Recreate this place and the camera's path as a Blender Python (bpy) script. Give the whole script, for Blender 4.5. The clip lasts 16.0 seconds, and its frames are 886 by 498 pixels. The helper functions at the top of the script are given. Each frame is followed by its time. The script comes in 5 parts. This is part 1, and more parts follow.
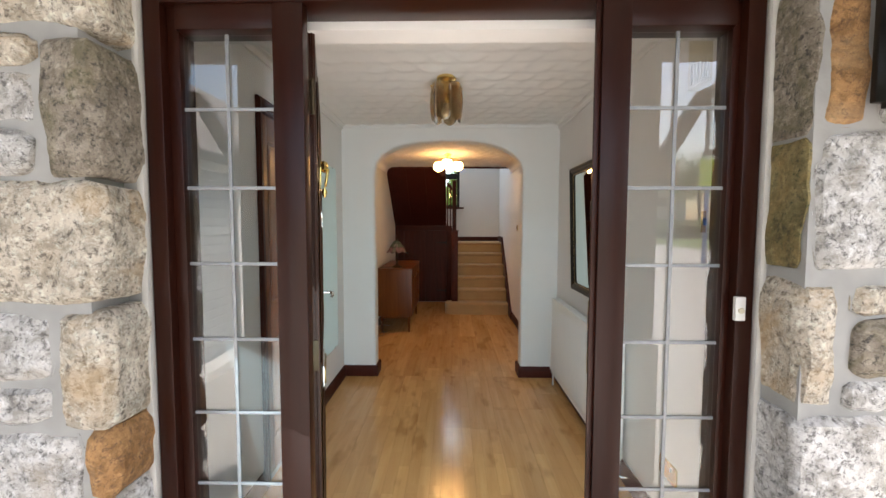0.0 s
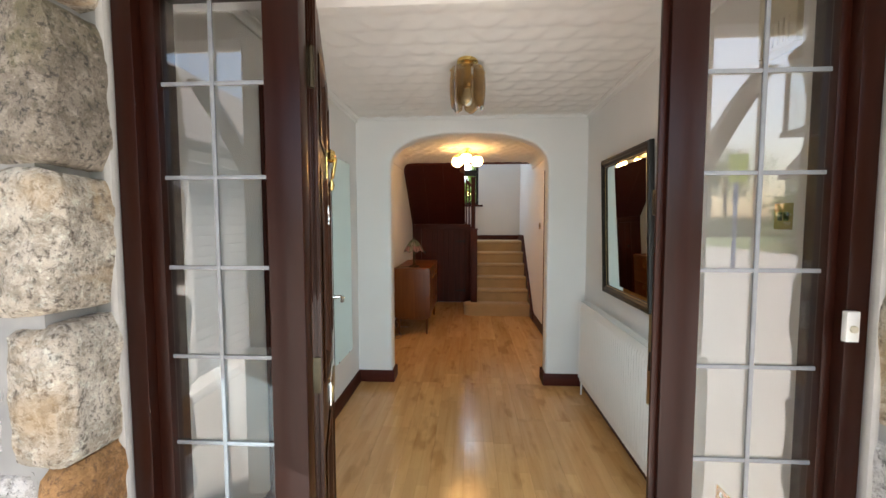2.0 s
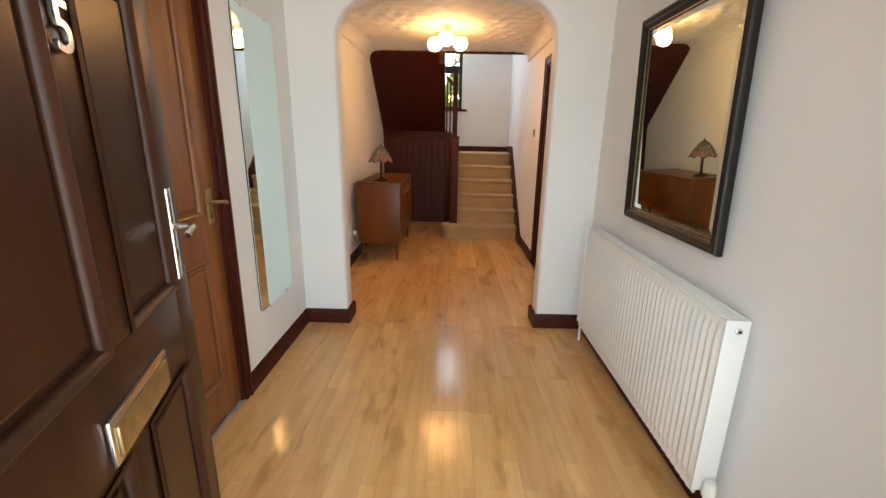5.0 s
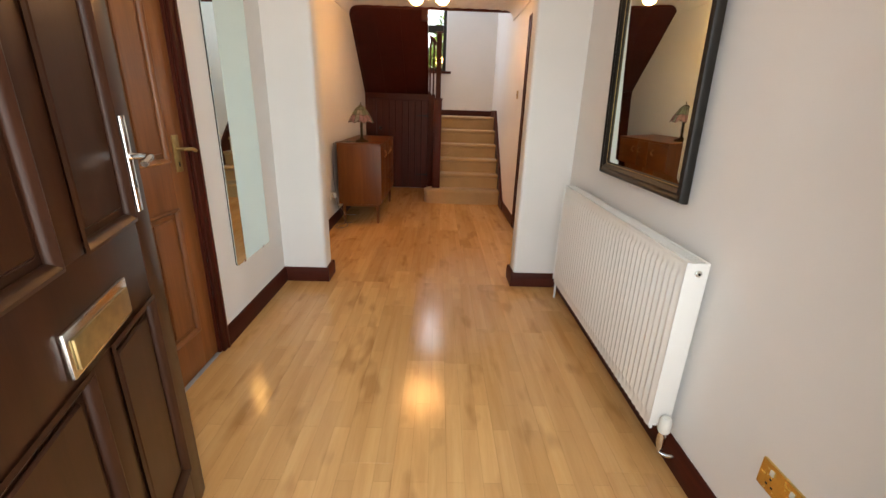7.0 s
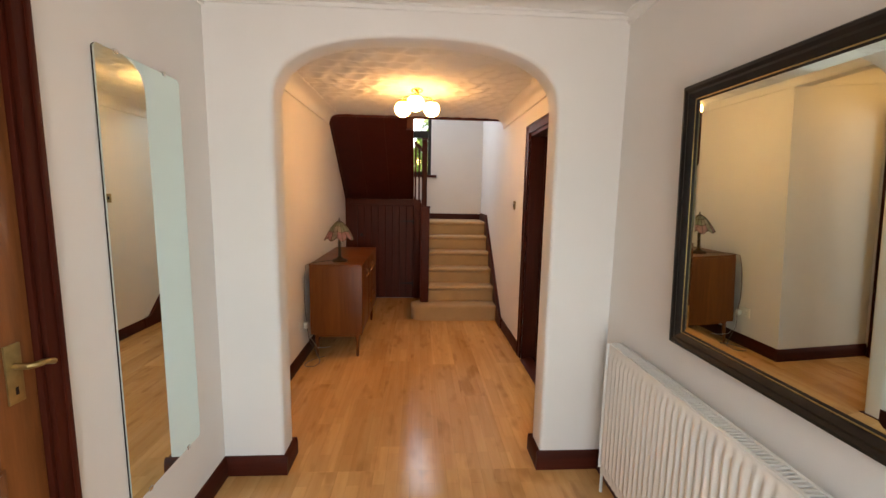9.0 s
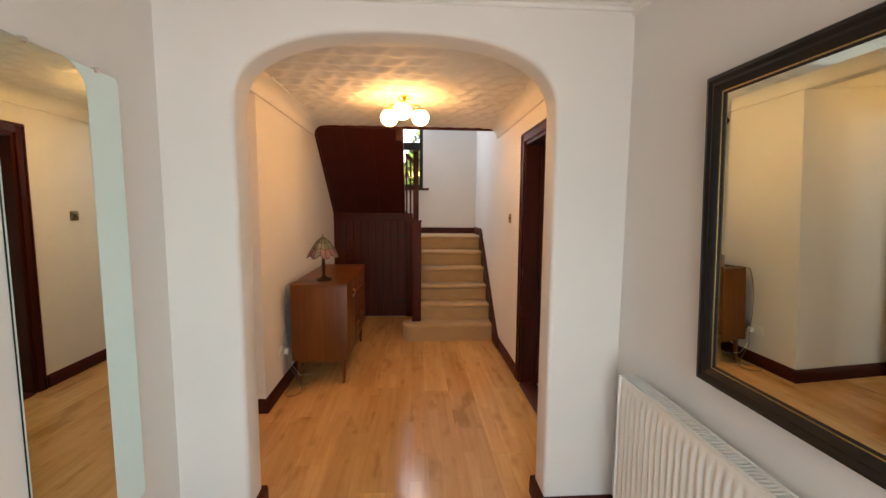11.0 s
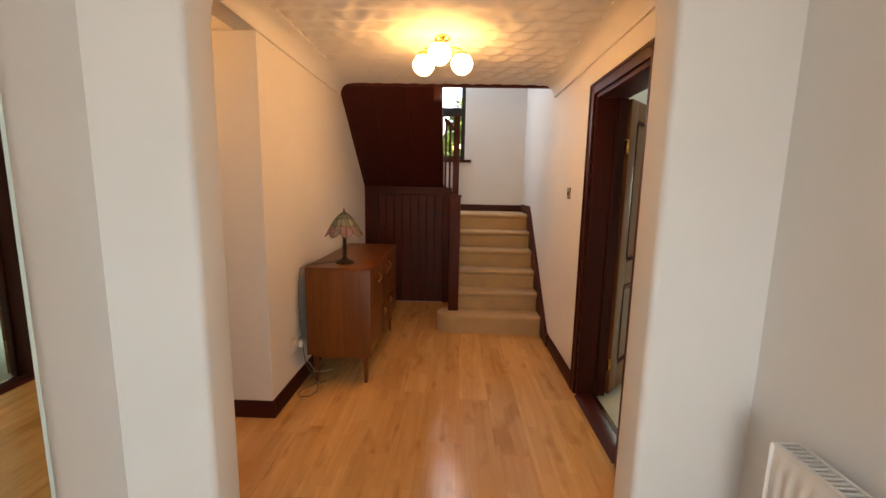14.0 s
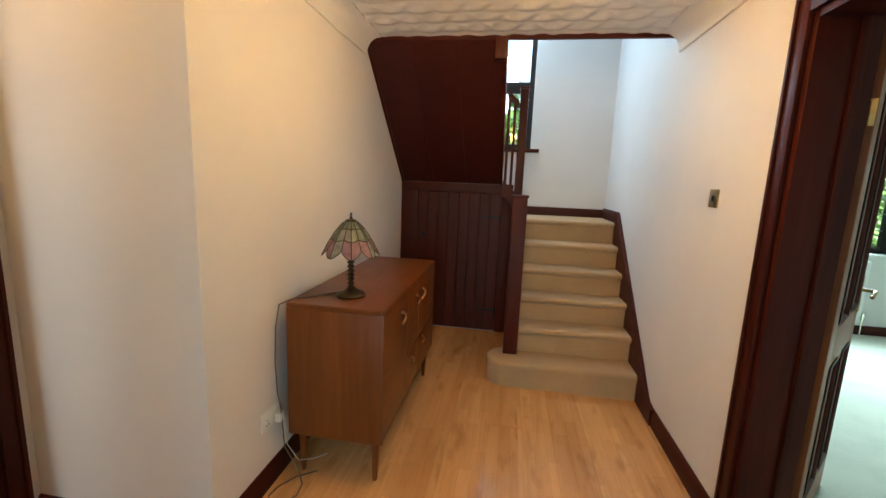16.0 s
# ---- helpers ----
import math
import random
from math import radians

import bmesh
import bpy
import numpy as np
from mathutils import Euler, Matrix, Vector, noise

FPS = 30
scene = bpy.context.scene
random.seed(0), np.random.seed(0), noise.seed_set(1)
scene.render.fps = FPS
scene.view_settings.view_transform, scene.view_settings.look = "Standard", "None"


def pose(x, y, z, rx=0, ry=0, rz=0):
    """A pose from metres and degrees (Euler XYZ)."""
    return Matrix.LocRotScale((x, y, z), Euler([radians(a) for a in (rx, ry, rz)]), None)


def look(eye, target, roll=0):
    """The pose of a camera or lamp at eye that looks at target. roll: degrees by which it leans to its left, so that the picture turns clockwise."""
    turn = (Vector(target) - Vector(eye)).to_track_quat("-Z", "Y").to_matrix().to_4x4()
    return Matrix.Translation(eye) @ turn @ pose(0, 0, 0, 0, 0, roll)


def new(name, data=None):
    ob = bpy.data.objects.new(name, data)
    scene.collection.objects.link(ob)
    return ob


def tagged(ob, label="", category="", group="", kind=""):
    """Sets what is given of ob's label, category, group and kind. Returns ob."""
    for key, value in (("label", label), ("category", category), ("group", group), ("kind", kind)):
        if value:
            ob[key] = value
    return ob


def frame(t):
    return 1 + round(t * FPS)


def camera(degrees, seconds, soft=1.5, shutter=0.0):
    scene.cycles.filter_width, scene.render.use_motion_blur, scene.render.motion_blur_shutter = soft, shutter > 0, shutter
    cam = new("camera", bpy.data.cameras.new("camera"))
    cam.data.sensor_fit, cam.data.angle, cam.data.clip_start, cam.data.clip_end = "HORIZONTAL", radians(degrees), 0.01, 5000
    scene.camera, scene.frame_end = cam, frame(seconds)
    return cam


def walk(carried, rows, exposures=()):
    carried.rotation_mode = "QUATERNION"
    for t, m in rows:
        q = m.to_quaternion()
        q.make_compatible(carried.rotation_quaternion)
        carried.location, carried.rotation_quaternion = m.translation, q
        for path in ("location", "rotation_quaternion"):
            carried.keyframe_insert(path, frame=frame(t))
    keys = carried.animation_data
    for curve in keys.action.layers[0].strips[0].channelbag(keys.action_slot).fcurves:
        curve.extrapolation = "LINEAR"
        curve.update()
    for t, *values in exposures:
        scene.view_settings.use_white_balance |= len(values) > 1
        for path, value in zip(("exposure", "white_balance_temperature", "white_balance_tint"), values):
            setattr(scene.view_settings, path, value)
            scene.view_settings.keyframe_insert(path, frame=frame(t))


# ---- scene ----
cam = camera(94.0, 16.0)
PATH = [
    (0, (0.127, 1.26, 1.479), (0.086, 3.256, 1.355), 0.1),
    (0.5, (0.134, 1.254, 1.45), (0.069, 3.249, 1.328), 0.3),
    (1, (0.138, 1.26, 1.467), (0.057, 3.255, 1.36), 0.3),
    (1.5, (0.141, 1.315, 1.484), (0.02, 3.308, 1.372), 0.1),
    (2, (0.102, 1.481, 1.471), (-0.023, 3.473, 1.34), -0.1),
    (2.5, (0.051, 1.697, 1.488), (-0.055, 3.69, 1.349), -0.0),
    (3, (0.065, 1.866, 1.481), (-0.071, 3.856, 1.337), 0.0),
    (3.5, (0.141, 2.02, 1.474), (-0.012, 4.006, 1.296), 0.3),
    (4, (0.147, 2.142, 1.472), (0.011, 4.122, 1.224), 0.3),
    (4.5, (0.123, 2.348, 1.433), (0.053, 4.312, 1.062), 0.7),
    (5, (0.153, 2.347, 1.349), (0.117, 4.277, 0.827), 1.0),
    (5.2, (0.164, 2.288, 1.311), (0.148, 4.203, 0.735), 1.3),
    (7.3, (0.209, 2.329, 1.246), (0.267, 4.219, 0.594), 2.2),
    (7.5, (0.136, 2.414, 1.234), (0.223, 4.316, 0.624), 2.1),
    (8, (0.097, 2.562, 1.357), (0.203, 4.501, 0.88), 1.8),
    (8.5, (0.088, 2.743, 1.413), (0.2, 4.707, 1.054), 1.5),
    (9, (0.105, 3.08, 1.509), (0.224, 5.059, 1.247), 1.1),
    (11.3, (0.19, 3.329, 1.507), (0.326, 5.314, 1.309), 0.4),
    (11.5, (0.244, 3.294, 1.492), (0.341, 5.278, 1.257), -0.1),
    (12, (0.236, 3.278, 1.468), (0.262, 5.26, 1.2), -0.3),
    (12.5, (0.17, 3.424, 1.503), (0.185, 5.401, 1.202), -0.4),
    (13, (0.103, 3.581, 1.45), (0.133, 5.555, 1.128), -0.1),
    (13.5, (0.174, 3.701, 1.469), (0.124, 5.671, 1.128), 0.2),
    (14, (0.191, 3.943, 1.454), (0.132, 5.919, 1.151), 1.1),
    (14.5, (0.187, 4.351, 1.464), (0.14, 6.323, 1.136), 1.8),
    (15, (0.233, 4.614, 1.449), (0.121, 6.58, 1.1), 2.0),
    (15.5, (0.191, 4.856, 1.426), (0.047, 6.817, 1.058), 2.2),
    (16, (0.114, 5.076, 1.447), (-0.192, 7.025, 1.119), 2.3),
]
EXPOSURES = [(0.0, 1.58, 6950, 14), (1.5, 1.62, 6950, 14), (2.5, 1.84, 7000, 13), (3.5, 2.05, 7100, 15), (4.5, 2.10, 7200, 16), (5.2, 2.20, 7400, 18), (8.0, 2.12, 8000, 23), (10.0, 2.05, 7850, 21), (13.5, 2.04, 7500, 19), (14.5, 2.0, 8900, 26), (15.0, 2.06, 7600, 5), (15.5, 2.13, 5800, 3), (16.0, 2.34, 6200, 4)]
walk(cam, [(t, look(eye, target, roll)) for t, eye, target, roll in PATH], EXPOSURES)

# ---- world and large lights ----
world = bpy.data.worlds.new("world")
world.use_nodes = True
scene.world = world
wn = world.node_tree
sky = wn.nodes.new("ShaderNodeTexSky")
sky.sky_type, sky.sun_disc = "NISHITA", False
sky.sun_elevation, sky.sun_rotation = radians(54.6), radians(129)
sky.dust_density, sky.air_density = 2.0, 1.2
wn.nodes["Background"].inputs["Strength"].default_value = 0.15
wn.links.new(sky.outputs[0], wn.nodes["Background"].inputs[0])


def lamp(name, kind, m, energy, color=(1, 1, 1), size=1.0, size_y=None):
    data = bpy.data.lights.new(name, kind)
    data.energy, data.color = energy, color
    if kind == "AREA":
        data.shape, data.size = "RECTANGLE", size
        data.size_y = size_y or size
    ob = new(name, data)
    ob.matrix_world = m
    return ob


sun = lamp("sun", "SUN", look((10, -8, 18), (0, 0, 0)), 4.6, (1.0, 0.95, 0.88))
sun.data.angle = radians(20)
# daylight coming in at the open front door, the landing window and the side room window
lamp("door_daylight", "AREA", look((0.18, 2.585, 1.08), (-0.22, 5.2, 0.20)), 4.7, (0.60, 0.87, 1.0), 1.5, 1.95).data.spread = radians(126)
# light thrown up through the doorway by the sunlit drive
lamp("drive_bounce", "AREA", look((0.16, 2.60, 0.75), (0.05, 3.60, 2.40)), 1.25, (1.0, 0.97, 0.92), 0.7, 1.2).data.spread = radians(92)
lamp("landing_daylight", "AREA", look((-0.2, 9.50, 2.75), (0.55, 8.0, 1.3)), 8, (0.66, 0.83, 1.0), 0.9, 1.6)
lamp("room_daylight", "AREA", look((3.5, 9.80, 1.40), (3.0, 7.4, 0.0)), 15, (0.72, 0.97, 1.0), 1.0, 1.0).data.spread = radians(125)
# no window known here: lamp added to brighten the room beyond the passage
lamp("far_room_fill", "AREA", look((-3.0, 4.35, 1.6), (-3.2, 8.0, 0.9)), 5.0, (0.88, 0.95, 1.0), 1.2, 1.1)

# ---- materials ----
MATS = {}


def nodes_of(name):
    m = bpy.data.materials.new(name)
    m.use_nodes = True
    MATS[name] = m
    t = m.node_tree
    return m, t, t.nodes["Principled BSDF"]


def coords(t, scale=(1, 1, 1), jitter=True):
    tc, mp = t.nodes.new("ShaderNodeTexCoord"), t.nodes.new("ShaderNodeMapping")
    mp.inputs["Scale"].default_value = scale
    if jitter:
        info, mul, add = t.nodes.new("ShaderNodeObjectInfo"), t.nodes.new("ShaderNodeMath"), t.nodes.new("ShaderNodeVectorMath")
        mul.operation, mul.inputs[1].default_value = "MULTIPLY", 37.0
        t.links.new(info.outputs["Random"], mul.inputs[0])
        t.links.new(tc.outputs["Object"], add.inputs[0])
        t.links.new(mul.outputs[0], add.inputs[1])
        t.links.new(add.outputs[0], mp.inputs[0])
    else:
        t.links.new(tc.outputs["Object"], mp.inputs[0])
    return mp.outputs[0]


def noise_node(t, vec, scale, detail=4.0, rough=0.55, distort=0.0):
    n = t.nodes.new("ShaderNodeTexNoise")
    n.inputs["Scale"].default_value, n.inputs["Detail"].default_value = scale, detail
    n.inputs["Roughness"].default_value, n.inputs["Distortion"].default_value = rough, distort
    t.links.new(vec, n.inputs["Vector"])
    return n.outputs["Fac"]


def ramp(t, fac, stops):
    r = t.nodes.new("ShaderNodeValToRGB")
    e = r.color_ramp.elements
    while len(e) < len(stops):
        e.new(0.5)
    for el, (p, c) in zip(e, stops):
        el.position, el.color = p, (*c, 1.0)
    t.links.new(fac, r.inputs[0])
    return r.outputs[0]


def mix(t, kind, fac, a, b):
    m = t.nodes.new("ShaderNodeMix")
    m.data_type, m.blend_type = "RGBA", kind
    if isinstance(fac, float):
        m.inputs[0].default_value = fac
    else:
        t.links.new(fac, m.inputs[0])
    for sock, v in ((m.inputs[6], a), (m.inputs[7], b)):
        if isinstance(v, tuple):
            sock.default_value = (*v, 1.0)
        else:
            t.links.new(v, sock)
    return m.outputs[2]


def bump(t, p, fac, strength, dist=0.002, prev=None):
    b = t.nodes.new("ShaderNodeBump")
    b.inputs["Strength"].default_value, b.inputs["Distance"].default_value = strength, dist
    t.links.new(fac, b.inputs["Height"])
    if prev is not None:
        t.links.new(prev, b.inputs["Normal"])
    t.links.new(b.outputs[0], p.inputs["Normal"])
    return b.outputs[0]


def rough_from(t, p, fac, lo, hi):
    m = t.nodes.new("ShaderNodeMapRange")
    m.inputs["To Min"].default_value, m.inputs["To Max"].default_value = lo, hi
    t.links.new(fac, m.inputs["Value"])
    t.links.new(m.outputs[0], p.inputs["Roughness"])


def plain(name, color, rough=0.5, metal=0.0, vary=0.08, scale=6.0, fine=120.0, strength=0.15, spec=0.5):
    """Painted, metal or plastic surface with slight unevenness at two scales."""
    m, t, p = nodes_of(name)
    v = coords(t)
    big, small = noise_node(t, v, scale, 3), noise_node(t, v, fine, 2)
    dark = tuple(c * (1 - vary) for c in color)
    light = tuple(min(1.0, c * (1 + vary * 0.6)) for c in color)
    t.links.new(ramp(t, big, [(0.3, dark), (0.7, light)]), p.inputs["Base Color"])
    rough_from(t, p, big, max(0.02, rough - 0.06), min(1, rough + 0.06))
    p.inputs["Metallic"].default_value = metal
    p.inputs["Specular IOR Level"].default_value = spec
    if strength:
        bump(t, p, small, strength, 0.001)
    return m


def wood(name, dark, light, axis="z", grain=22.0, rough=0.35, spread=0.25, strength=0.12, coat=0.0, spec=0.34):
    """Stained timber with grain along one axis and a shift of tone from piece to piece."""
    m, t, p = nodes_of(name)
    s = {"x": (0.06, 1, 1), "y": (1, 0.06, 1), "z": (1, 1, 0.06)}[axis]
    v = coords(t, s)
    g = noise_node(t, v, grain, 8, 0.65, 0.6)
    f = noise_node(t, v, grain * 7, 4, 0.7)
    base = ramp(t, g, [(0.28, dark), (0.72, light)])
    base = mix(t, "MULTIPLY", 0.35, base, ramp(t, f, [(0.3, (0.55, 0.5, 0.45)), (0.65, (1.0, 1.0, 1.0))]))
    info = t.nodes.new("ShaderNodeObjectInfo")
    base = mix(t, "MULTIPLY", 1.0, base, ramp(t, info.outputs["Random"], [(0.0, (1 - spread,) * 3), (1.0, (1.0, 1.0, 1.0))]))
    t.links.new(base, p.inputs["Base Color"])
    rough_from(t, p, noise_node(t, coords(t), 5, 3), rough - 0.07, rough + 0.1)
    p.inputs["Specular IOR Level"].default_value = spec
    p.inputs["Coat Weight"].default_value, p.inputs["Coat Roughness"].default_value = coat, 0.18
    bump(t, p, f, strength, 0.0008)
    return m


wood("dark_wood", (0.046, 0.0072, 0.0034), (0.096, 0.0165, 0.0078), "z", 16, 0.42, 0.2, 0.10, 0.0, 0.17)
wood("dark_wood_x", (0.046, 0.0072, 0.0034), (0.096, 0.0165, 0.0078), "x", 16, 0.42, 0.2, 0.10, 0.0, 0.17)
wood("dark_wood_y", (0.046, 0.0072, 0.0034), (0.096, 0.0165, 0.0078), "y", 16, 0.42, 0.2, 0.10, 0.0, 0.17)
wood("soffit_wood", (0.042, 0.0050, 0.0034), (0.064, 0.0084, 0.0054), "z", 12, 0.5, 0.12, 0.08)
wood("frame_wood", (0.020, 0.0044, 0.0020), (0.036, 0.0084, 0.0040), "z", 14, 0.30, 0.15, 0.10, 0.05, 0.24)
wood("frame_wood_x", (0.020, 0.0044, 0.0020), (0.036, 0.0084, 0.0040), "x", 14, 0.30, 0.15, 0.10, 0.05, 0.24)
wood("door_dark", (0.030, 0.0098, 0.0044), (0.054, 0.0185, 0.0088), "z", 18, 0.32, 0.15, 0.035, 0.04, 0.22)
wood("door_orange", (0.17, 0.050, 0.014), (0.29, 0.098, 0.030), "z", 20, 0.33, 0.12, 0.10, 0.15)
wood("pull_wood", (0.22, 0.10, 0.038), (0.31, 0.155, 0.065), "z", 20, 0.35)
wood("door_room", (0.25, 0.095, 0.034), (0.36, 0.150, 0.058), "z", 20, 0.42, 0.12, 0.10)
wood("teak", (0.13, 0.035, 0.0060), (0.22, 0.064, 0.0135), "y", 14, 0.32, 0.08, 0.08, 0.10, 0.28)
wood("teak_side", (0.13, 0.035, 0.0060), (0.22, 0.064, 0.0135), "z", 12, 0.36, 0.08, 0.08, 0.06, 0.24)
plain("wall_paint", (0.775, 0.755, 0.73), 0.62, 0, 0.035, 1.6, 260, 0.18, 0.3)
plain("ceiling_paint", (0.77, 0.755, 0.73), 0.7, 0, 0.04, 2.0, 150, 0.2, 0.3)
plain("white_enamel", (0.83, 0.82, 0.79), 0.32, 0, 0.015, 4, 300, 0.0)
plain("white_plastic", (0.78, 0.77, 0.72), 0.4, 0, 0.04)
plain("cream_plastic", (0.62, 0.56, 0.42), 0.45, 0, 0.06)
plain("brass", (0.78, 0.55, 0.20), 0.26, 1.0, 0.12, 30, 400, 0.05)
plain("aged_brass", (0.42, 0.30, 0.14), 0.4, 1.0, 0.2, 40, 300, 0.08)
plain("chrome", (0.78, 0.77, 0.74), 0.18, 1.0, 0.08, 40, 300, 0.03)
plain("bronze", (0.060, 0.042, 0.022), 0.42, 0.7, 0.3, 60, 200, 0.2)
plain("black_paint", (0.014, 0.011, 0.009), 0.42, 0, 0.3, 20, 200, 0.15, 0.28)
plain("gilt", (0.42, 0.30, 0.13), 0.35, 0.85, 0.2, 40, 300, 0.1)
plain("iron", (0.018, 0.016, 0.016), 0.5, 0.6, 0.2)
plain("lead", (0.31, 0.32, 0.33), 0.48, 0.35, 0.12, 30, 200, 0.1)
plain("mortar", (0.37, 0.365, 0.345), 0.9, 0, 0.16, 7, 90, 0.7)
plain("sealant", (0.52, 0.50, 0.46), 0.8, 0, 0.12, 12, 120, 0.3)
plain("render_white", (0.64, 0.64, 0.63), 0.85, 0, 0.06, 2, 90, 0.6)
plain("shutter_grey", (0.36, 0.37, 0.38), 0.5, 0, 0.06)
plain("roof_tile", (0.16, 0.15, 0.15), 0.8, 0, 0.2, 8, 60, 0.5)
plain("paving", (0.44, 0.43, 0.415), 0.9, 0, 0.15, 3, 60, 0.6)
plain("cable", (0.10, 0.08, 0.06), 0.5, 0, 0.1)
plain("pile_white", (0.70, 0.72, 0.70), 0.85, 0, 0.06, 5, 200, 0.5)
plain("threshold_pink", (0.30, 0.17, 0.13), 0.5, 0, 0.12, 9, 90, 0.2)
plain("sign_yellow", (0.55, 0.72, 0.06), 0.4, 0, 0.05)
plain("sign_blue", (0.05, 0.16, 0.42), 0.5, 0, 0.08)
plain("bark", (0.09, 0.065, 0.045), 0.9, 0, 0.3, 12, 60, 0.8)


def carpet(name, a, b):
    m, t, p = nodes_of(name)
    v = coords(t, jitter=False)
    f, g = noise_node(t, v, 260, 3, 0.7), noise_node(t, v, 5, 3)
    base = mix(t, "MULTIPLY", 0.6, ramp(t, f, [(0.3, a), (0.7, b)]), ramp(t, g, [(0.3, (0.8, 0.8, 0.8)), (0.7, (1.0, 1.0, 1.0))]))
    t.links.new(base, p.inputs["Base Color"])
    p.inputs["Roughness"].default_value = 0.95
    p.inputs["Sheen Weight"].default_value = 0.25
    p.inputs["Specular IOR Level"].default_value = 0.15
    bump(t, p, f, 0.8, 0.004)


carpet("stair_carpet", (0.40, 0.252, 0.118), (0.57, 0.388, 0.205))
carpet("room_carpet", (0.50, 0.50, 0.42), (0.66, 0.66, 0.56))


def laminate(name):
    """Oak-look board in three strips, with long grain, knots and a soft satin finish."""
    m, t, p = nodes_of(name)
    v = coords(t, (1, 0.07, 1))
    g = noise_node(t, v, 15, 5, 0.55, 0.9)
    f = noise_node(t, v, 190, 3, 0.6)
    base = ramp(t, g, [(0.22, (0.64, 0.330, 0.124)), (0.5, (0.735, 0.410, 0.168)), (0.80, (0.81, 0.485, 0.218))])
    base = mix(t, "MULTIPLY", 0.12, base, ramp(t, f, [(0.3, (0.6, 0.55, 0.5)), (0.6, (1.0, 1.0, 1.0))]))
    tc, br = t.nodes.new("ShaderNodeTexCoord"), t.nodes.new("ShaderNodeTexBrick")
    rot = t.nodes.new("ShaderNodeMapping")
    rot.inputs["Rotation"].default_value = (0, 0, radians(90))
    rot.inputs["Location"].default_value = (0, 0.91, 0)
    t.links.new(tc.outputs["Object"], rot.inputs[0])
    t.links.new(rot.outputs[0], br.inputs["Vector"])
    br.offset, br.offset_frequency = 0.37, 2
    br.inputs["Scale"].default_value = 1.0
    br.inputs["Brick Width"].default_value, br.inputs["Row Height"].default_value = 0.41, 0.0655
    br.inputs["Mortar Size"].default_value = 0.0009
    br.inputs["Color1"].default_value, br.inputs["Color2"].default_value = (0.83, 0.79, 0.74, 1), (1.0, 1.0, 1.0, 1)
    br.inputs["Mortar"].default_value = (0.68, 0.62, 0.56, 1)
    base = mix(t, "MULTIPLY", 0.75, base, br.outputs["Color"])
    kn = noise_node(t, coords(t, (1, 0.35, 1)), 9, 2, 0.5)
    base = mix(t, "MULTIPLY", 0.5, base, ramp(t, kn, [(0.30, (0.55, 0.45, 0.36)), (0.42, (1.0, 1.0, 1.0))]))
    info = t.nodes.new("ShaderNodeObjectInfo")
    base = mix(t, "MULTIPLY", 1.0, base, ramp(t, info.outputs["Random"], [(0.0, (0.84, 0.81, 0.77)), (1.0, (1.0, 1.0, 1.0))]))
    t.links.new(base, p.inputs["Base Color"])
    rough_from(t, p, noise_node(t, coords(t, jitter=False), 3.5, 4), 0.11, 0.21)
    n = bump(t, p, f, 0.10, 0.0006)
    bump(t, p, noise_node(t, coords(t, (1, 0.3, 1), False), 6, 2), 0.10, 0.004, n)


laminate("laminate")


def granite(name, a, b, speck, lichen):
    """Coarse-grained granite: pale feldspar, grey quartz, dark mica flecks, rust and lichen stains."""
    m, t, p = nodes_of(name)
    v = coords(t)
    s1, s2 = noise_node(t, v, 62, 6, 0.78, 0.3), noise_node(t, v, 6, 5, 0.6, 0.5)
    base = ramp(t, s2, [(0.30, a), (0.70, b)])
    pale = noise_node(t, coords(t, (1.1, 1.1, 1.1)), 44, 5, 0.72, 0.2)
    base = mix(t, "MIX", ramp(t, pale, [(0.53, (0.0, 0.0, 0.0)), (0.62, (0.65, 0.65, 0.65))]), base, tuple(min(0.84, c * 1.25) for c in b))
    base = mix(t, "MULTIPLY", 0.85, base, ramp(t, noise_node(t, v, 24, 6, 0.75, 0.4), [(0.40, (0.54, 0.52, 0.49)), (0.55, (1.0, 1.0, 1.0))]))
    base = mix(t, "MIX", ramp(t, s1, [(0.38, (0.9, 0.9, 0.9)), (0.49, (0.0, 0.0, 0.0))]), base, speck)
    l1 = noise_node(t, v, 3.6, 6, 0.7, 0.8)
    base = mix(t, "MIX", ramp(t, l1, [(0.50, (0.0, 0.0, 0.0)), (0.66, (0.65, 0.65, 0.65))]), base, lichen)
    l3 = noise_node(t, v, 8, 6, 0.75, 0.6)
    base = mix(t, "MULTIPLY", ramp(t, l3, [(0.56, (0.0, 0.0, 0.0)), (0.68, (0.75, 0.75, 0.75))]), base, (0.46, 0.45, 0.45))
    t.links.new(base, p.inputs["Base Color"])
    p.inputs["Roughness"].default_value = 0.92
    n = bump(t, p, s1, 0.8, 0.006)
    bump(t, p, noise_node(t, v, 24, 5, 0.65), 0.7, 0.014, n)


granite("granite_grey", (0.50, 0.485, 0.46), (0.76, 0.745, 0.715), (0.11, 0.105, 0.10), (0.48, 0.41, 0.32))
granite("granite_tan", (0.50, 0.42, 0.32), (0.74, 0.68, 0.58), (0.12, 0.098, 0.08), (0.46, 0.31, 0.16))
granite("granite_orange", (0.38, 0.19, 0.07), (0.50, 0.28, 0.12), (0.16, 0.09, 0.05), (0.44, 0.30, 0.17))
granite("granite_olive", (0.16, 0.13, 0.05), (0.30, 0.24, 0.11), (0.06, 0.06, 0.03), (0.34, 0.22, 0.08))
granite("granite_brown", (0.21, 0.175, 0.13), (0.40, 0.345, 0.28), (0.055, 0.05, 0.044), (0.17, 0.15, 0.07))


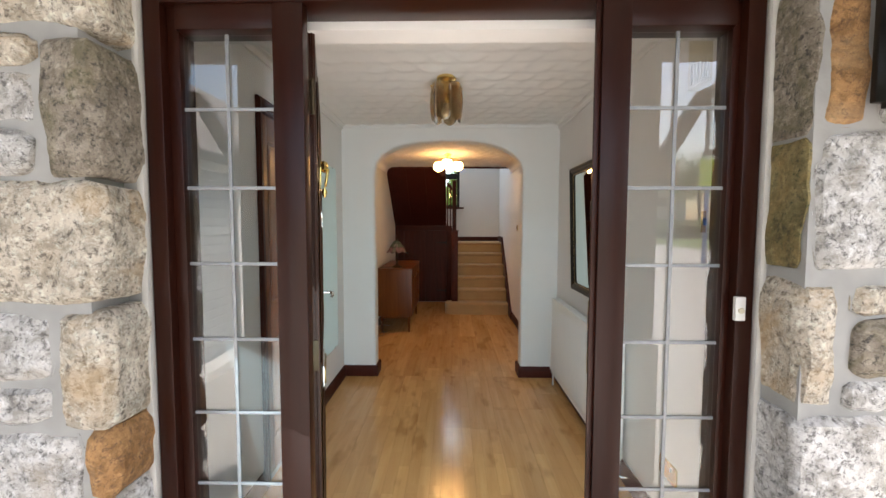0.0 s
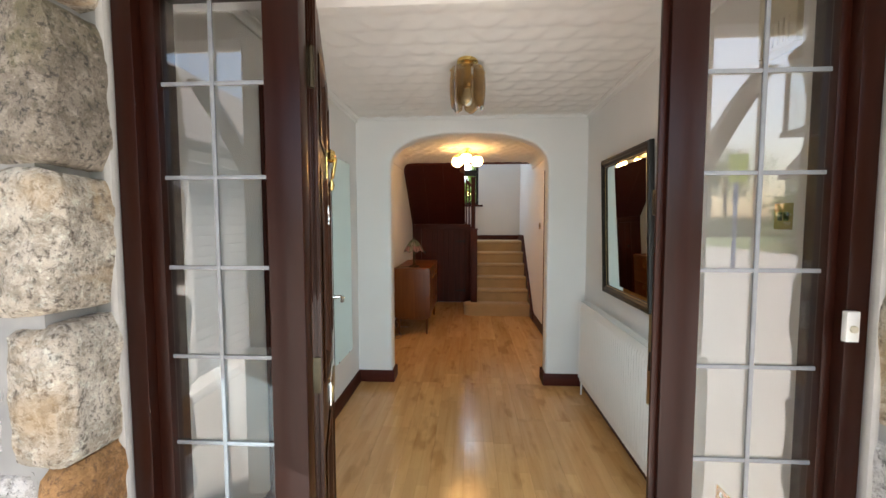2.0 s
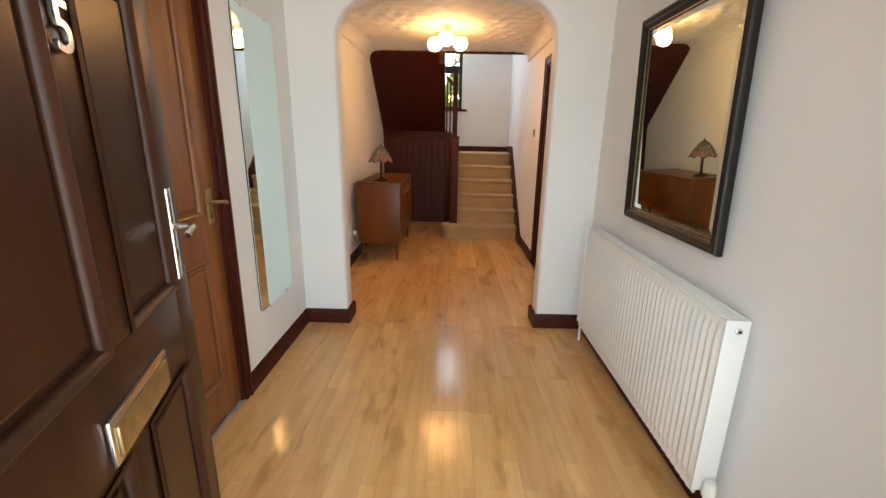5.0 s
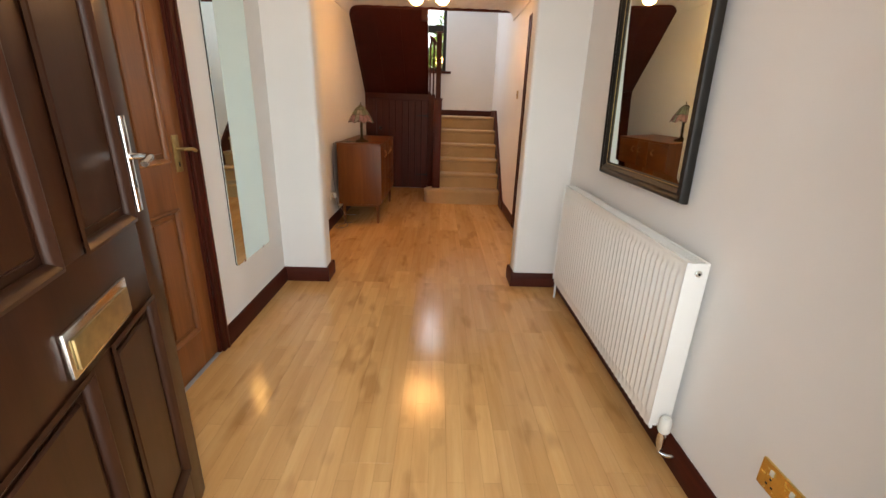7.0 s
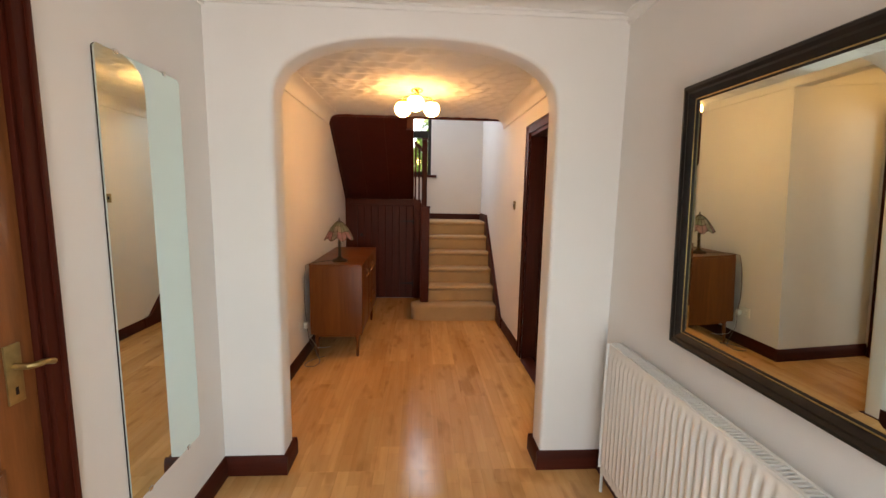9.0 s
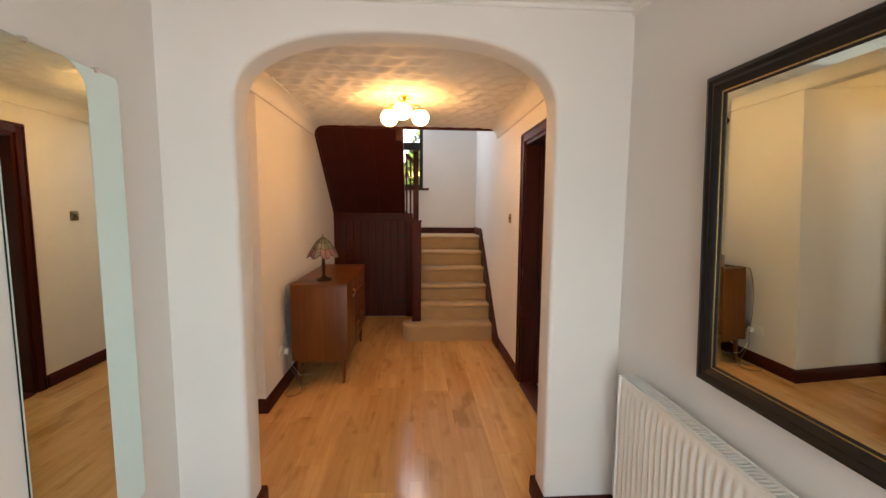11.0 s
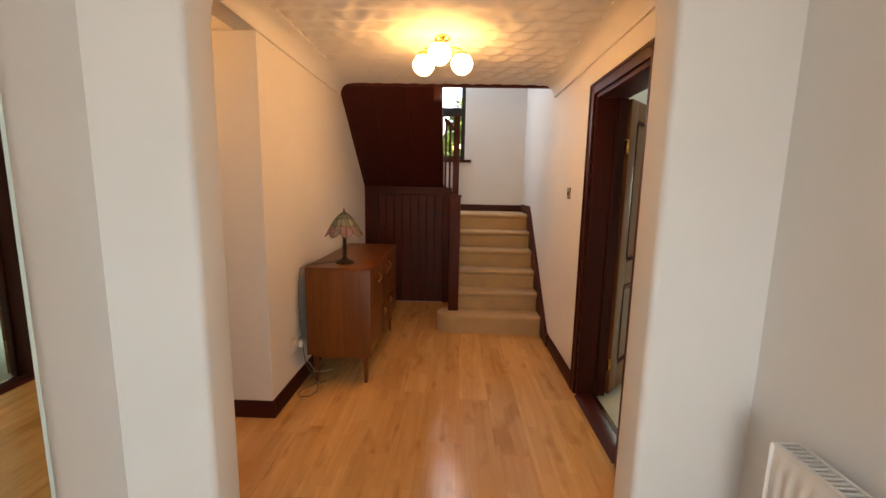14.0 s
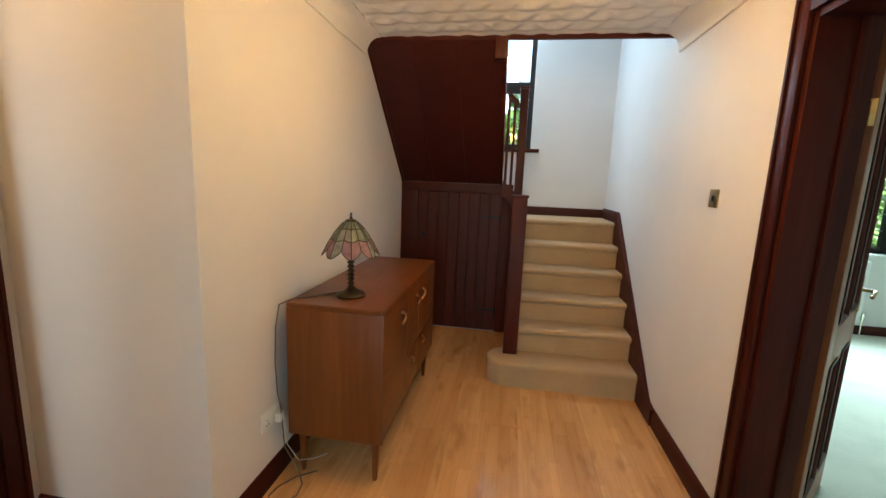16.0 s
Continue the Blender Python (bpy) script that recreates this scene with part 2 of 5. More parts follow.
def glass(name, color, rough=0.0, ior=1.5):
    m, t, p = nodes_of(name)
    p.inputs["Base Color"].default_value = (*color, 1)
    p.inputs["Transmission Weight"].default_value = 1.0
    p.inputs["Roughness"].default_value, p.inputs["IOR"].default_value = rough, ior
    bump(t, p, noise_node(t, coords(t), 3.0, 2), 0.05, 0.004)


glass("window_glass", (0.98, 1.0, 0.99), 0.0, 1.76)
glass("amber_glass", (0.70, 0.48, 0.21), 0.02)
m, t, p = nodes_of("mirror_silver")
p.inputs["Base Color"].default_value = (0.73, 0.87, 0.84, 1)
p.inputs["Metallic"].default_value, p.inputs["Roughness"].default_value = 1.0, 0.012
bump(t, p, noise_node(t, coords(t), 1.2, 1), 0.02, 0.003)
m, t, p = nodes_of("lit_globe")
p.inputs["Base Color"].default_value = (0.9, 0.85, 0.75, 1)
p.inputs["Emission Color"].default_value = (1.0, 0.55, 0.195, 1)
p.inputs["Emission Strength"].default_value = 11.0
# glow of the assumed passage lamp, which stays out of view
m, t, p = nodes_of("unseen_globe")
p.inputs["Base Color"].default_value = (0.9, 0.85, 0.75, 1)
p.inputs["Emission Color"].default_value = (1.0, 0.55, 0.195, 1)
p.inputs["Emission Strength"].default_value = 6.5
m, t, p = nodes_of("leaf")
info = t.nodes.new("ShaderNodeNewGeometry")
t.links.new(ramp(t, info.outputs["Random Per Island"], [(0.0, (0.07, 0.15, 0.025)), (0.6, (0.13, 0.25, 0.05)), (1.0, (0.25, 0.36, 0.10))]), p.inputs["Base Color"])
p.inputs["Roughness"].default_value, p.inputs["Specular IOR Level"].default_value = 0.7, 0.2
plain("grass", (0.10, 0.17, 0.04), 0.9, 0, 0.4, 1.5, 60, 0.8)
for shade_name, c in (("shade_green", (0.24, 0.29, 0.22)), ("shade_pink", (0.46, 0.27, 0.29)), ("shade_cream", (0.38, 0.37, 0.31))):
    plain(shade_name, c, 0.25, 0, 0.3, 30, 100, 0.2)


# ---- builders ----
def box_bm(x0, x1, y0, y1, z0, z1, bevel=0.0, seg=2, bm=None):
    """One box, with its edges rounded, in its own bmesh or added to bm."""
    own = bmesh.new()
    bmesh.ops.create_cube(own, size=1.0)
    for v in own.verts:
        v.co = ((x0 + x1) / 2 + v.co.x * (x1 - x0), (y0 + y1) / 2 + v.co.y * (y1 - y0), (z0 + z1) / 2 + v.co.z * (z1 - z0))
    if bevel:
        bmesh.ops.bevel(own, geom=own.edges[:], offset=bevel, segments=seg, profile=0.6, affect="EDGES")
    if bm is None:
        return own
    tmp = bpy.data.meshes.new("tmp")
    own.to_mesh(tmp)
    own.free()
    bm.from_mesh(tmp)
    bpy.data.meshes.remove(tmp)
    return bm


def turned(profile, seg=32, axis="z", bm=None, at=(0, 0, 0)):
    """A turned body from (radius, height) pairs."""
    bm = bm or bmesh.new()
    rings = []
    for r, h in profile:
        ring = []
        for i in range(seg):
            a = 2 * math.pi * i / seg
            c = {"z": (r * math.cos(a), r * math.sin(a), h), "x": (h, r * math.cos(a), r * math.sin(a)), "y": (r * math.sin(a), h, r * math.cos(a))}[axis]
            ring.append(bm.verts.new(Vector(c) + Vector(at)))
        rings.append(ring)
    for a, b in zip(rings, rings[1:]):
        for i in range(seg):
            bm.faces.new((a[i], a[(i + 1) % seg], b[(i + 1) % seg], b[i]))
    bm.faces.new(rings[0][::-1])
    bm.faces.new(rings[-1])
    return bm


def tube(points, radius, seg=10, bm=None):
    """A round bar along a list of points."""
    bm = bm or bmesh.new()
    pts = [Vector(p) for p in points]
    rings, up = [], None
    for i, p in enumerate(pts):
        d = (pts[min(i + 1, len(pts) - 1)] - pts[max(i - 1, 0)]).normalized()
        if up is None:
            up = d.orthogonal().normalized()
        up = (up - d * up.dot(d)).normalized()
        side = d.cross(up)
        rings.append([bm.verts.new(p + radius * (math.cos(a) * up + math.sin(a) * side)) for a in (2 * math.pi * k / seg for k in range(seg))])
    for a, b in zip(rings, rings[1:]):
        for i in range(seg):
            bm.faces.new((a[i], a[(i + 1) % seg], b[(i + 1) % seg], b[i]))
    bm.faces.new(rings[0][::-1])
    bm.faces.new(rings[-1])
    return bm


def prism(outline, lo, hi, axis="y", bevel=0.0):
    """A solid from a closed outline pushed along an axis. Outline pairs are (x, z) for y, (y, z) for x, (x, y) for z."""
    bm = bmesh.new()
    put = {"y": lambda a, b, h: (a, h, b), "x": lambda a, b, h: (h, a, b), "z": lambda a, b, h: (a, b, h)}[axis]
    low = [bm.verts.new(put(a, b, lo)) for a, b in outline]
    top = [bm.verts.new(put(a, b, hi)) for a, b in outline]
    n = len(outline)
    bm.faces.new(low)
    bm.faces.new(top[::-1])
    for i in range(n):
        bm.faces.new((low[i], top[i], top[(i + 1) % n], low[(i + 1) % n]))
    bmesh.ops.recalc_face_normals(bm, faces=bm.faces[:])
    if bevel:
        bmesh.ops.bevel(bm, geom=[e for e in bm.edges if e.calc_face_angle(0) > 0.6], offset=bevel, segments=2, affect="EDGES")
    return bm


def mesh_object(name, bm, material, smooth=False):
    me = bpy.data.meshes.new(name)
    bmesh.ops.recalc_face_normals(bm, faces=bm.faces[:])
    bm.to_mesh(me)
    bm.free()
    me.materials.append(MATS[material])
    if smooth:
        me.shade_smooth()
        me.set_sharp_from_angle(angle=radians(40))
    return new(name, me)


def part(name, bm, material, parent, label="", smooth=True):
    ob = mesh_object(name, bm, material, smooth)
    ob.parent = parent
    if label:
        ob["label"] = label
    return ob


def thing(name, m=None, label="", category="", group="", kind=""):
    ob = new(name)
    ob.empty_display_size = 0.1
    ob.matrix_world = m or Matrix()
    return tagged(ob, label, category, group, kind)


def structure(name, bm, material, label, category, smooth=False):
    return tagged(mesh_object(name, bm, material, smooth), label, category, kind="structure")


# ---- plan ----
XL, XR = -0.91, 1.132          # entrance hall
XL2, XR2 = -0.925, 1.075       # inner hall
Y_IN, Y_ARCH, Y_ARCH2 = 2.64, 5.18, 5.34
Y_NIB, X_NIB = 6.315, -1.72
CEIL, CEIL2, Y_EDGE = 2.40, 2.39, 7.935
Y_BACK = 9.55
LAND = 1.128


def boxes(*items):
    bm = bmesh.new()
    for it in items:
        box_bm(*it, bm=bm)
    return bm


LINTEL = 2.068
# front wall behind the stone facing, with the opening for door and side lights
structure("wall_front", boxes((-4.0, -0.80, 2.295, Y_IN, -0.1, 5.2), (-0.80, -0.742, 2.418, Y_IN, -0.1, 5.2), (1.003, 5.2, 2.295, Y_IN, -0.1, 5.2), (0.982, 1.003, 2.418, Y_IN, -0.1, 5.2), (-0.80, 1.003, 2.302, 2.418, 2.30, 5.2), (-0.742, 0.982, 2.418, Y_IN, 2.31, 5.2), (-0.742, 0.982, 2.56, Y_IN, 2.135, 2.31)), "mortar", "mortar bed behind rough granite facing of the house front", "wall")
structure("wall_front_lining", boxes((XL - 0.1, -0.7425, Y_IN, Y_IN + 0.012, 0.0, CEIL), (0.9825, XR + 0.1, Y_IN, Y_IN + 0.012, 0.0, CEIL), (-0.7425, 0.9825, Y_IN, Y_IN + 0.012, 2.13, CEIL),
                                      (-0.742, 0.982, 2.557, Y_IN + 0.012, LINTEL, 2.13), (-0.742, -0.73, 2.557, Y_IN + 0.012, 0.0, LINTEL), (0.97, 0.982, 2.557, Y_IN + 0.012, 0.0, LINTEL)), "wall_paint", "white plastered inside of the front wall", "wall")
# entrance hall
structure("wall_left", boxes((XL - 0.1, XL, Y_IN, 3.505, 0, 2.6), (XL - 0.1, XL, 4.218, Y_ARCH, 0, 2.6), (XL - 0.1, XL, 3.505, 4.218, 2.112, 2.6)), "wall_paint", "white painted plaster wall with a doorway", "wall")
structure("wall_right", boxes((XR, XR + 0.15, Y_IN, Y_ARCH, 0, 2.6),), "wall_paint", "white painted plaster wall of the entrance hall", "wall")
# inner hall
structure("wall_inner_right", boxes((XR2, XR2 + 0.195, Y_ARCH2, 5.955, 0, 2.6), (XR2, XR2 + 0.195, 6.745, Y_BACK, 0, 5.2), (XR2, XR2 + 0.195, 5.955, 6.745, 2.062, 2.6)
                                     ), "wall_paint", "white painted plaster wall with a doorway beside the stairs", "wall")
structure("wall_inner_left", boxes((XL2 - 0.12, XL2, Y_NIB, Y_BACK, 0, 5.2), (X_NIB, XL2 - 0.12, Y_NIB, Y_NIB + 0.12, 0, 2.6), (XL2 - 0.12, XL2, Y_ARCH2, Y_NIB, 2.272, 2.6)), "wall_paint", "white painted plaster wall turning into a side passage", "wall")
structure("wall_passage", boxes((X_NIB - 0.12, X_NIB, 5.0, 5.46, 0, 2.6), (X_NIB - 0.12, X_NIB, 5.46, 6.21, 2.05, 2.6), (X_NIB - 0.12, X_NIB, 6.21, Y_NIB + 0.12, 0, 2.6)), "wall_paint", "white wall with the doorway of the side passage", "wall")
# stair well
structure("wall_back", boxes((XL2 - 0.12, -0.80, Y_BACK, Y_BACK + 0.25, 0, 5.2), (-0.80, 0.285, Y_BACK, Y_BACK + 0.25, 0, 1.80), (-0.80, 0.285, Y_BACK, Y_BACK + 0.25, 3.35, 5.2), (0.285, 1.3, Y_BACK, Y_BACK + 0.25, 0, 5.2)), "wall_paint", "white plaster wall with the landing window", "wall")
structure("wall_well_front", boxes((XL2 - 0.12, XR2 + 0.2, Y_EDGE - 0.15, Y_EDGE - 0.02, 2.6, 5.2),), "wall_paint", "white wall above the hall ceiling in the stairwell", "wall")
structure("ceiling_upper", boxes((XL2 - 0.2, 1.4, Y_EDGE - 0.2, Y_BACK + 0.3, 5.2, 5.3),), "ceiling_paint", "white ceiling high over the stairs", "ceiling")


# arch wall with a soft plaster arris round the opening
def arch_wall():
    bm = bmesh.new()
    cx, half, spring, rise, n = 0.095, 0.697, 1.93, 0.322, 2.5
    path = [(cx - half, 0.0), (cx - half, 1.0), (cx - half, 1.6)]
    for i in range(41):
        a = math.pi * (1 - i / 40)
        c, s = math.cos(a), max(0.0, math.sin(a))
        path.append((cx + half * math.copysign(abs(c) ** (2 / n), c), spring + rise * s ** (2 / n)))
    path += [(cx + half, 1.6), (cx + half, 1.0), (cx + half, 0.0)]
    xl, xr, top = X_NIB - 0.1, XR + 0.15, 2.6
    r = 0.022
    rows = []
    for k in range(5):
        a = math.pi / 2 * k / 4
        rows.append((r * (1 - math.sin(a)), Y_ARCH + r * (1 - math.cos(a))))
    rows += [(o, Y_ARCH + Y_ARCH2 - y) for o, y in rows[::-1]]
    grid = []
    for i, (x, z) in enumerate(path):
        p0, p1 = path[max(i - 1, 0)], path[min(i + 1, len(path) - 1)]
        d = Vector((p1[0] - p0[0], p1[1] - p0[1])).normalized()
        nx, nz = -d.y, d.x
        if z < 1.7:
            nz = 0.0
            nx = math.copysign(1, nx)
        grid.append([bm.verts.new((x + nx * o, y, z + nz * o)) for o, y in rows])
    for a, b in zip(grid, grid[1:]):
        for j in range(len(rows) - 1):
            bm.faces.new((a[j], b[j], b[j + 1], a[j + 1]))
    lo = [i for i, p in enumerate(path) if p[1] <= spring + 0.001 and p[0] < cx]
    hi = [i for i, p in enumerate(path) if p[1] <= spring + 0.001 and p[0] > cx]
    for side, y in ((0, Y_ARCH), (-1, Y_ARCH2)):
        for ids, edge_x in ((lo, xl), (hi, xr)):
            outer = [bm.verts.new((edge_x, y, path[i][1])) for i in ids]
            for k in range(len(ids) - 1):
                bm.faces.new((grid[ids[k]][side], grid[ids[k + 1]][side], outer[k + 1], outer[k]))
            end = (lo[-1], outer[-1]) if ids is lo else (hi[0], outer[0])
            g = grid[end[0]][side]
            bm.faces.new((g, end[1], bm.verts.new((edge_x, y, top)), bm.verts.new((g.co.x, y, top))))
        span = range(lo[-1], hi[0] + 1)
        tops = [bm.verts.new((grid[i][side].co.x, y, top)) for i in span]
        for k, i in enumerate(list(span)[:-1]):
            bm.faces.new((grid[i][side], grid[i + 1][side], tops[k + 1], tops[k]))
    return bm


structure("wall_arch", arch_wall(), "wall_paint", "white plaster wall with a wide flattened archway", "wall", True)


# ceilings with fan-combed plaster relief
def relief(x, y, size, seed):
    rng = np.random.RandomState(seed)
    h = np.zeros_like(x)
    gx, gy = x / size, y / size
    best = np.full_like(x, -1.0)
    for i in range(int(gx.min()) - 2, int(gx.max()) + 3):
        for j in range(int(gy.min()) - 2, int(gy.max()) + 3):
            ox, oy, ang, lift = rng.uniform(-0.10, 0.10) + 0.5 * (j % 2), rng.uniform(-0.10, 0.10), 1.57 + rng.uniform(-0.35, 0.35), 1000.0 - j + rng.uniform(-0.2, 0.2)
            amp = rng.uniform(0.65, 1.1)
            dx, dy = gx - i - ox, (gy - j - oy) * 0.85
            d = np.hypot(dx, dy)
            a = np.arctan2(dy, dx) - ang
            fan = (d < 0.80) & (np.abs(np.mod(a + np.pi, 2 * np.pi) - np.pi) < 1.75) & (lift > best)
            val = amp * (np.clip(d / 0.5, 0, 1) ** 1.5 * np.clip((0.84 - d) / 0.38, 0, 1) + 0.10 * np.cos(a * 13.0) * np.clip(d / 0.4, 0, 1) * np.clip((0.8 - d) / 0.2, 0, 1))
            h = np.where(fan, val, h)
            best = np.where(fan, lift, best)
    return h


def ceiling(name, x0, x1, y0, y1, z, label, step=0.0115, depth=0.0155, seed=3, soft=2):
    nx, ny = int((x1 - x0) / step), int((y1 - y0) / step)
    gx, gy = np.meshgrid(np.linspace(x0, x1, nx), np.linspace(y0, y1, ny))
    h = relief(gx, gy, 0.155, seed)
    for axis in (0, 1) * soft:
        h = (np.roll(h, 1, axis) + h + np.roll(h, -1, axis)) / 3.0
    gz = z - depth * h
    verts = np.stack([gx, gy, gz], -1).reshape(-1, 3)
    i = np.arange(nx * ny).reshape(ny, nx)
    faces = np.stack([i[:-1, :-1], i[1:, :-1], i[1:, 1:], i[:-1, 1:]], -1).reshape(-1, 4)
    n = len(verts)
    slab = np.array([(x0, y0, z + 0.12), (x1, y0, z + 0.12), (x1, y1, z + 0.12), (x0, y1, z + 0.12)])
    me = bpy.data.meshes.new(name)
    me.from_pydata(np.vstack([verts, slab]).tolist(), [], faces.tolist() + [[n, n + 1, n + 2, n + 3]])
    me.materials.append(MATS["ceiling_paint"])
    me.shade_smooth()
    return tagged(new(name, me), label, "ceiling", kind="structure")


ceiling("ceiling_entrance", XL - 0.02, XR + 0.02, Y_IN, Y_ARCH + 0.01, CEIL, "white ceiling with fan-combed textured plaster")
ceiling("ceiling_inner", X_NIB, XR2 + 0.01, Y_ARCH2 - 0.01, Y_EDGE, CEIL2, "white textured plaster ceiling lit warm by globes", depth=0.021, seed=8)
ceiling("ceiling_room", XR2 + 0.19, 5.0, 4.6, 9.95, 2.36, "white textured ceiling of the side room", 0.03, 0.006, 5)


def coving(name, p0, p1, inward, z, size=0.085):
    """A hollow plaster cove along a wall, between two points of its foot line."""
    bm = bmesh.new()
    pts = [(0.0, -size), (0.012, -size), (0.016, -size + 0.012)]
    for k in range(7):
        a = math.pi / 2 * k / 6
        pts.append((0.016 + (size - 0.03) * (1 - math.cos(a)), -size + 0.012 + (size - 0.026) * math.sin(a)))
    pts += [(size, -0.012), (size, 0.01), (0.0, 0.01)]
    ends = [[bm.verts.new((p[0] + inward[0] * o, p[1] + inward[1] * o, z + h)) for o, h in pts] for p in (p0, p1)]
    n = len(pts)
    for i in range(n):
        bm.faces.new((ends[0][i], ends[0][(i + 1) % n], ends[1][(i + 1) % n], ends[1][i]))
    bm.faces.new(ends[0])
    bm.faces.new(ends[1][::-1])
    structure(name, bm, "ceiling_paint", "white moulded plaster coving", "coving", True)


coving("trim_coving_left", (XL, Y_IN), (XL, Y_ARCH), (1, 0), CEIL, 0.045)
coving("trim_coving_right", (XR, Y_IN), (XR, Y_ARCH), (-1, 0), CEIL, 0.045)
coving("trim_coving_arch", (XL, Y_ARCH), (XR, Y_ARCH), (0, -1), CEIL, 0.03)
coving("trim_coving_inner_left", (XL2, Y_ARCH2), (XL2, Y_EDGE), (1, 0), CEIL2, 0.12)
coving("trim_coving_inner_right", (XR2, Y_ARCH2), (XR2, Y_EDGE), (-1, 0), CEIL2, 0.12)
coving("trim_coving_nib", (X_NIB, Y_NIB), (XL2 - 0.12, Y_NIB), (0, -1), CEIL2, 0.12)
structure("trim_ceiling_edge", boxes((XL2, XR2, Y_EDGE - 0.001, Y_EDGE + 0.022, CEIL2 - 0.035, 2.62)), "dark_wood_x", "dark bead along the ceiling edge over the stairs", "trim")


def skirting(name, p0, p1, out, height=0.105, thick=0.02, z=0.0, material=None):
    """A moulded skirting board; out points into the room."""
    d = Vector((p1[0] - p0[0], p1[1] - p0[1], 0))
    prof = [(0, 0), (thick, 0), (thick, height * 0.72), (thick * 0.75, height * 0.80), (thick * 0.62, height * 0.9), (thick * 0.35, height), (0, height)]
    bm = bmesh.new()
    ends = [[bm.verts.new((p[0] + out[0] * o, p[1] + out[1] * o, z + h)) for o, h in prof] for p in (p0, p1)]
    n = len(prof)
    for i in range(n):
        bm.faces.new((ends[0][i], ends[0][(i + 1) % n], ends[1][(i + 1) % n], ends[1][i]))
    bm.faces.new(ends[0])
    bm.faces.new(ends[1][::-1])
    structure(name, bm, material or ("dark_wood_x" if abs(d.x) > abs(d.y) else "dark_wood_y"), "dark brown stained skirting board", "baseboard", True)


T = 0.02
AL, AR = 0.095 - 0.697, 0.095 + 0.697
for nm, a, b, o in (("baseboard_left_front", (XL, Y_IN + 0.012), (XL, 3.45), (1, 0)), ("baseboard_left", (XL, 4.27), (XL, Y_ARCH), (1, 0)),
                    ("baseboard_right", (XR, Y_IN + 0.012), (XR, Y_ARCH), (-1, 0)),
                    ("baseboard_pier_left", (XL, Y_ARCH), (AL + T, Y_ARCH), (0, -1)), ("baseboard_pier_left_side", (AL, Y_ARCH), (AL, Y_ARCH2), (1, 0)),
                    ("baseboard_pier_left_back", (X_NIB, Y_ARCH2), (AL + T, Y_ARCH2), (0, 1)),
                    ("baseboard_pier_right", (AR - T, Y_ARCH), (XR, Y_ARCH), (0, -1)), ("baseboard_pier_right_side", (AR, Y_ARCH), (AR, Y_ARCH2), (-1, 0)),
                    ("baseboard_pier_right_back", (AR - T, Y_ARCH2), (XR2, Y_ARCH2), (0, 1)),
                    ("baseboard_inner_right_near", (XR2, Y_ARCH2), (XR2, 5.865), (-1, 0)), ("baseboard_inner_right", (XR2, 6.84), (XR2, 7.62), (-1, 0)),
                    ("baseboard_nib", (X_NIB, Y_NIB), (XL2 + T, Y_NIB), (0, -1)), ("baseboard_inner_left", (XL2, Y_NIB), (XL2, 9.0), (1, 0))):
    skirting(nm, a, b, o)
skirting("baseboard_landing_back", (0.2, Y_BACK), (XR2, Y_BACK), (0, -1), 0.085, T, LAND)
skirting("baseboard_landing_right", (XR2, 8.93), (XR2, Y_BACK), (-1, 0), 0.10, T, LAND)

# floor below the boards, room carpet and ground levels
structure("floor_base", boxes((-4.2, 5.0, 2.34, 10.0, -0.1, -0.009)), "paving", "concrete floor below the boards", "floor")
structure("floor_room_carpet", boxes((XR2 + 0.10, 5.0, 4.6, 9.95, -0.008, 0.004)), "room_carpet", "pale cream fitted carpet in the side room", "carpet")


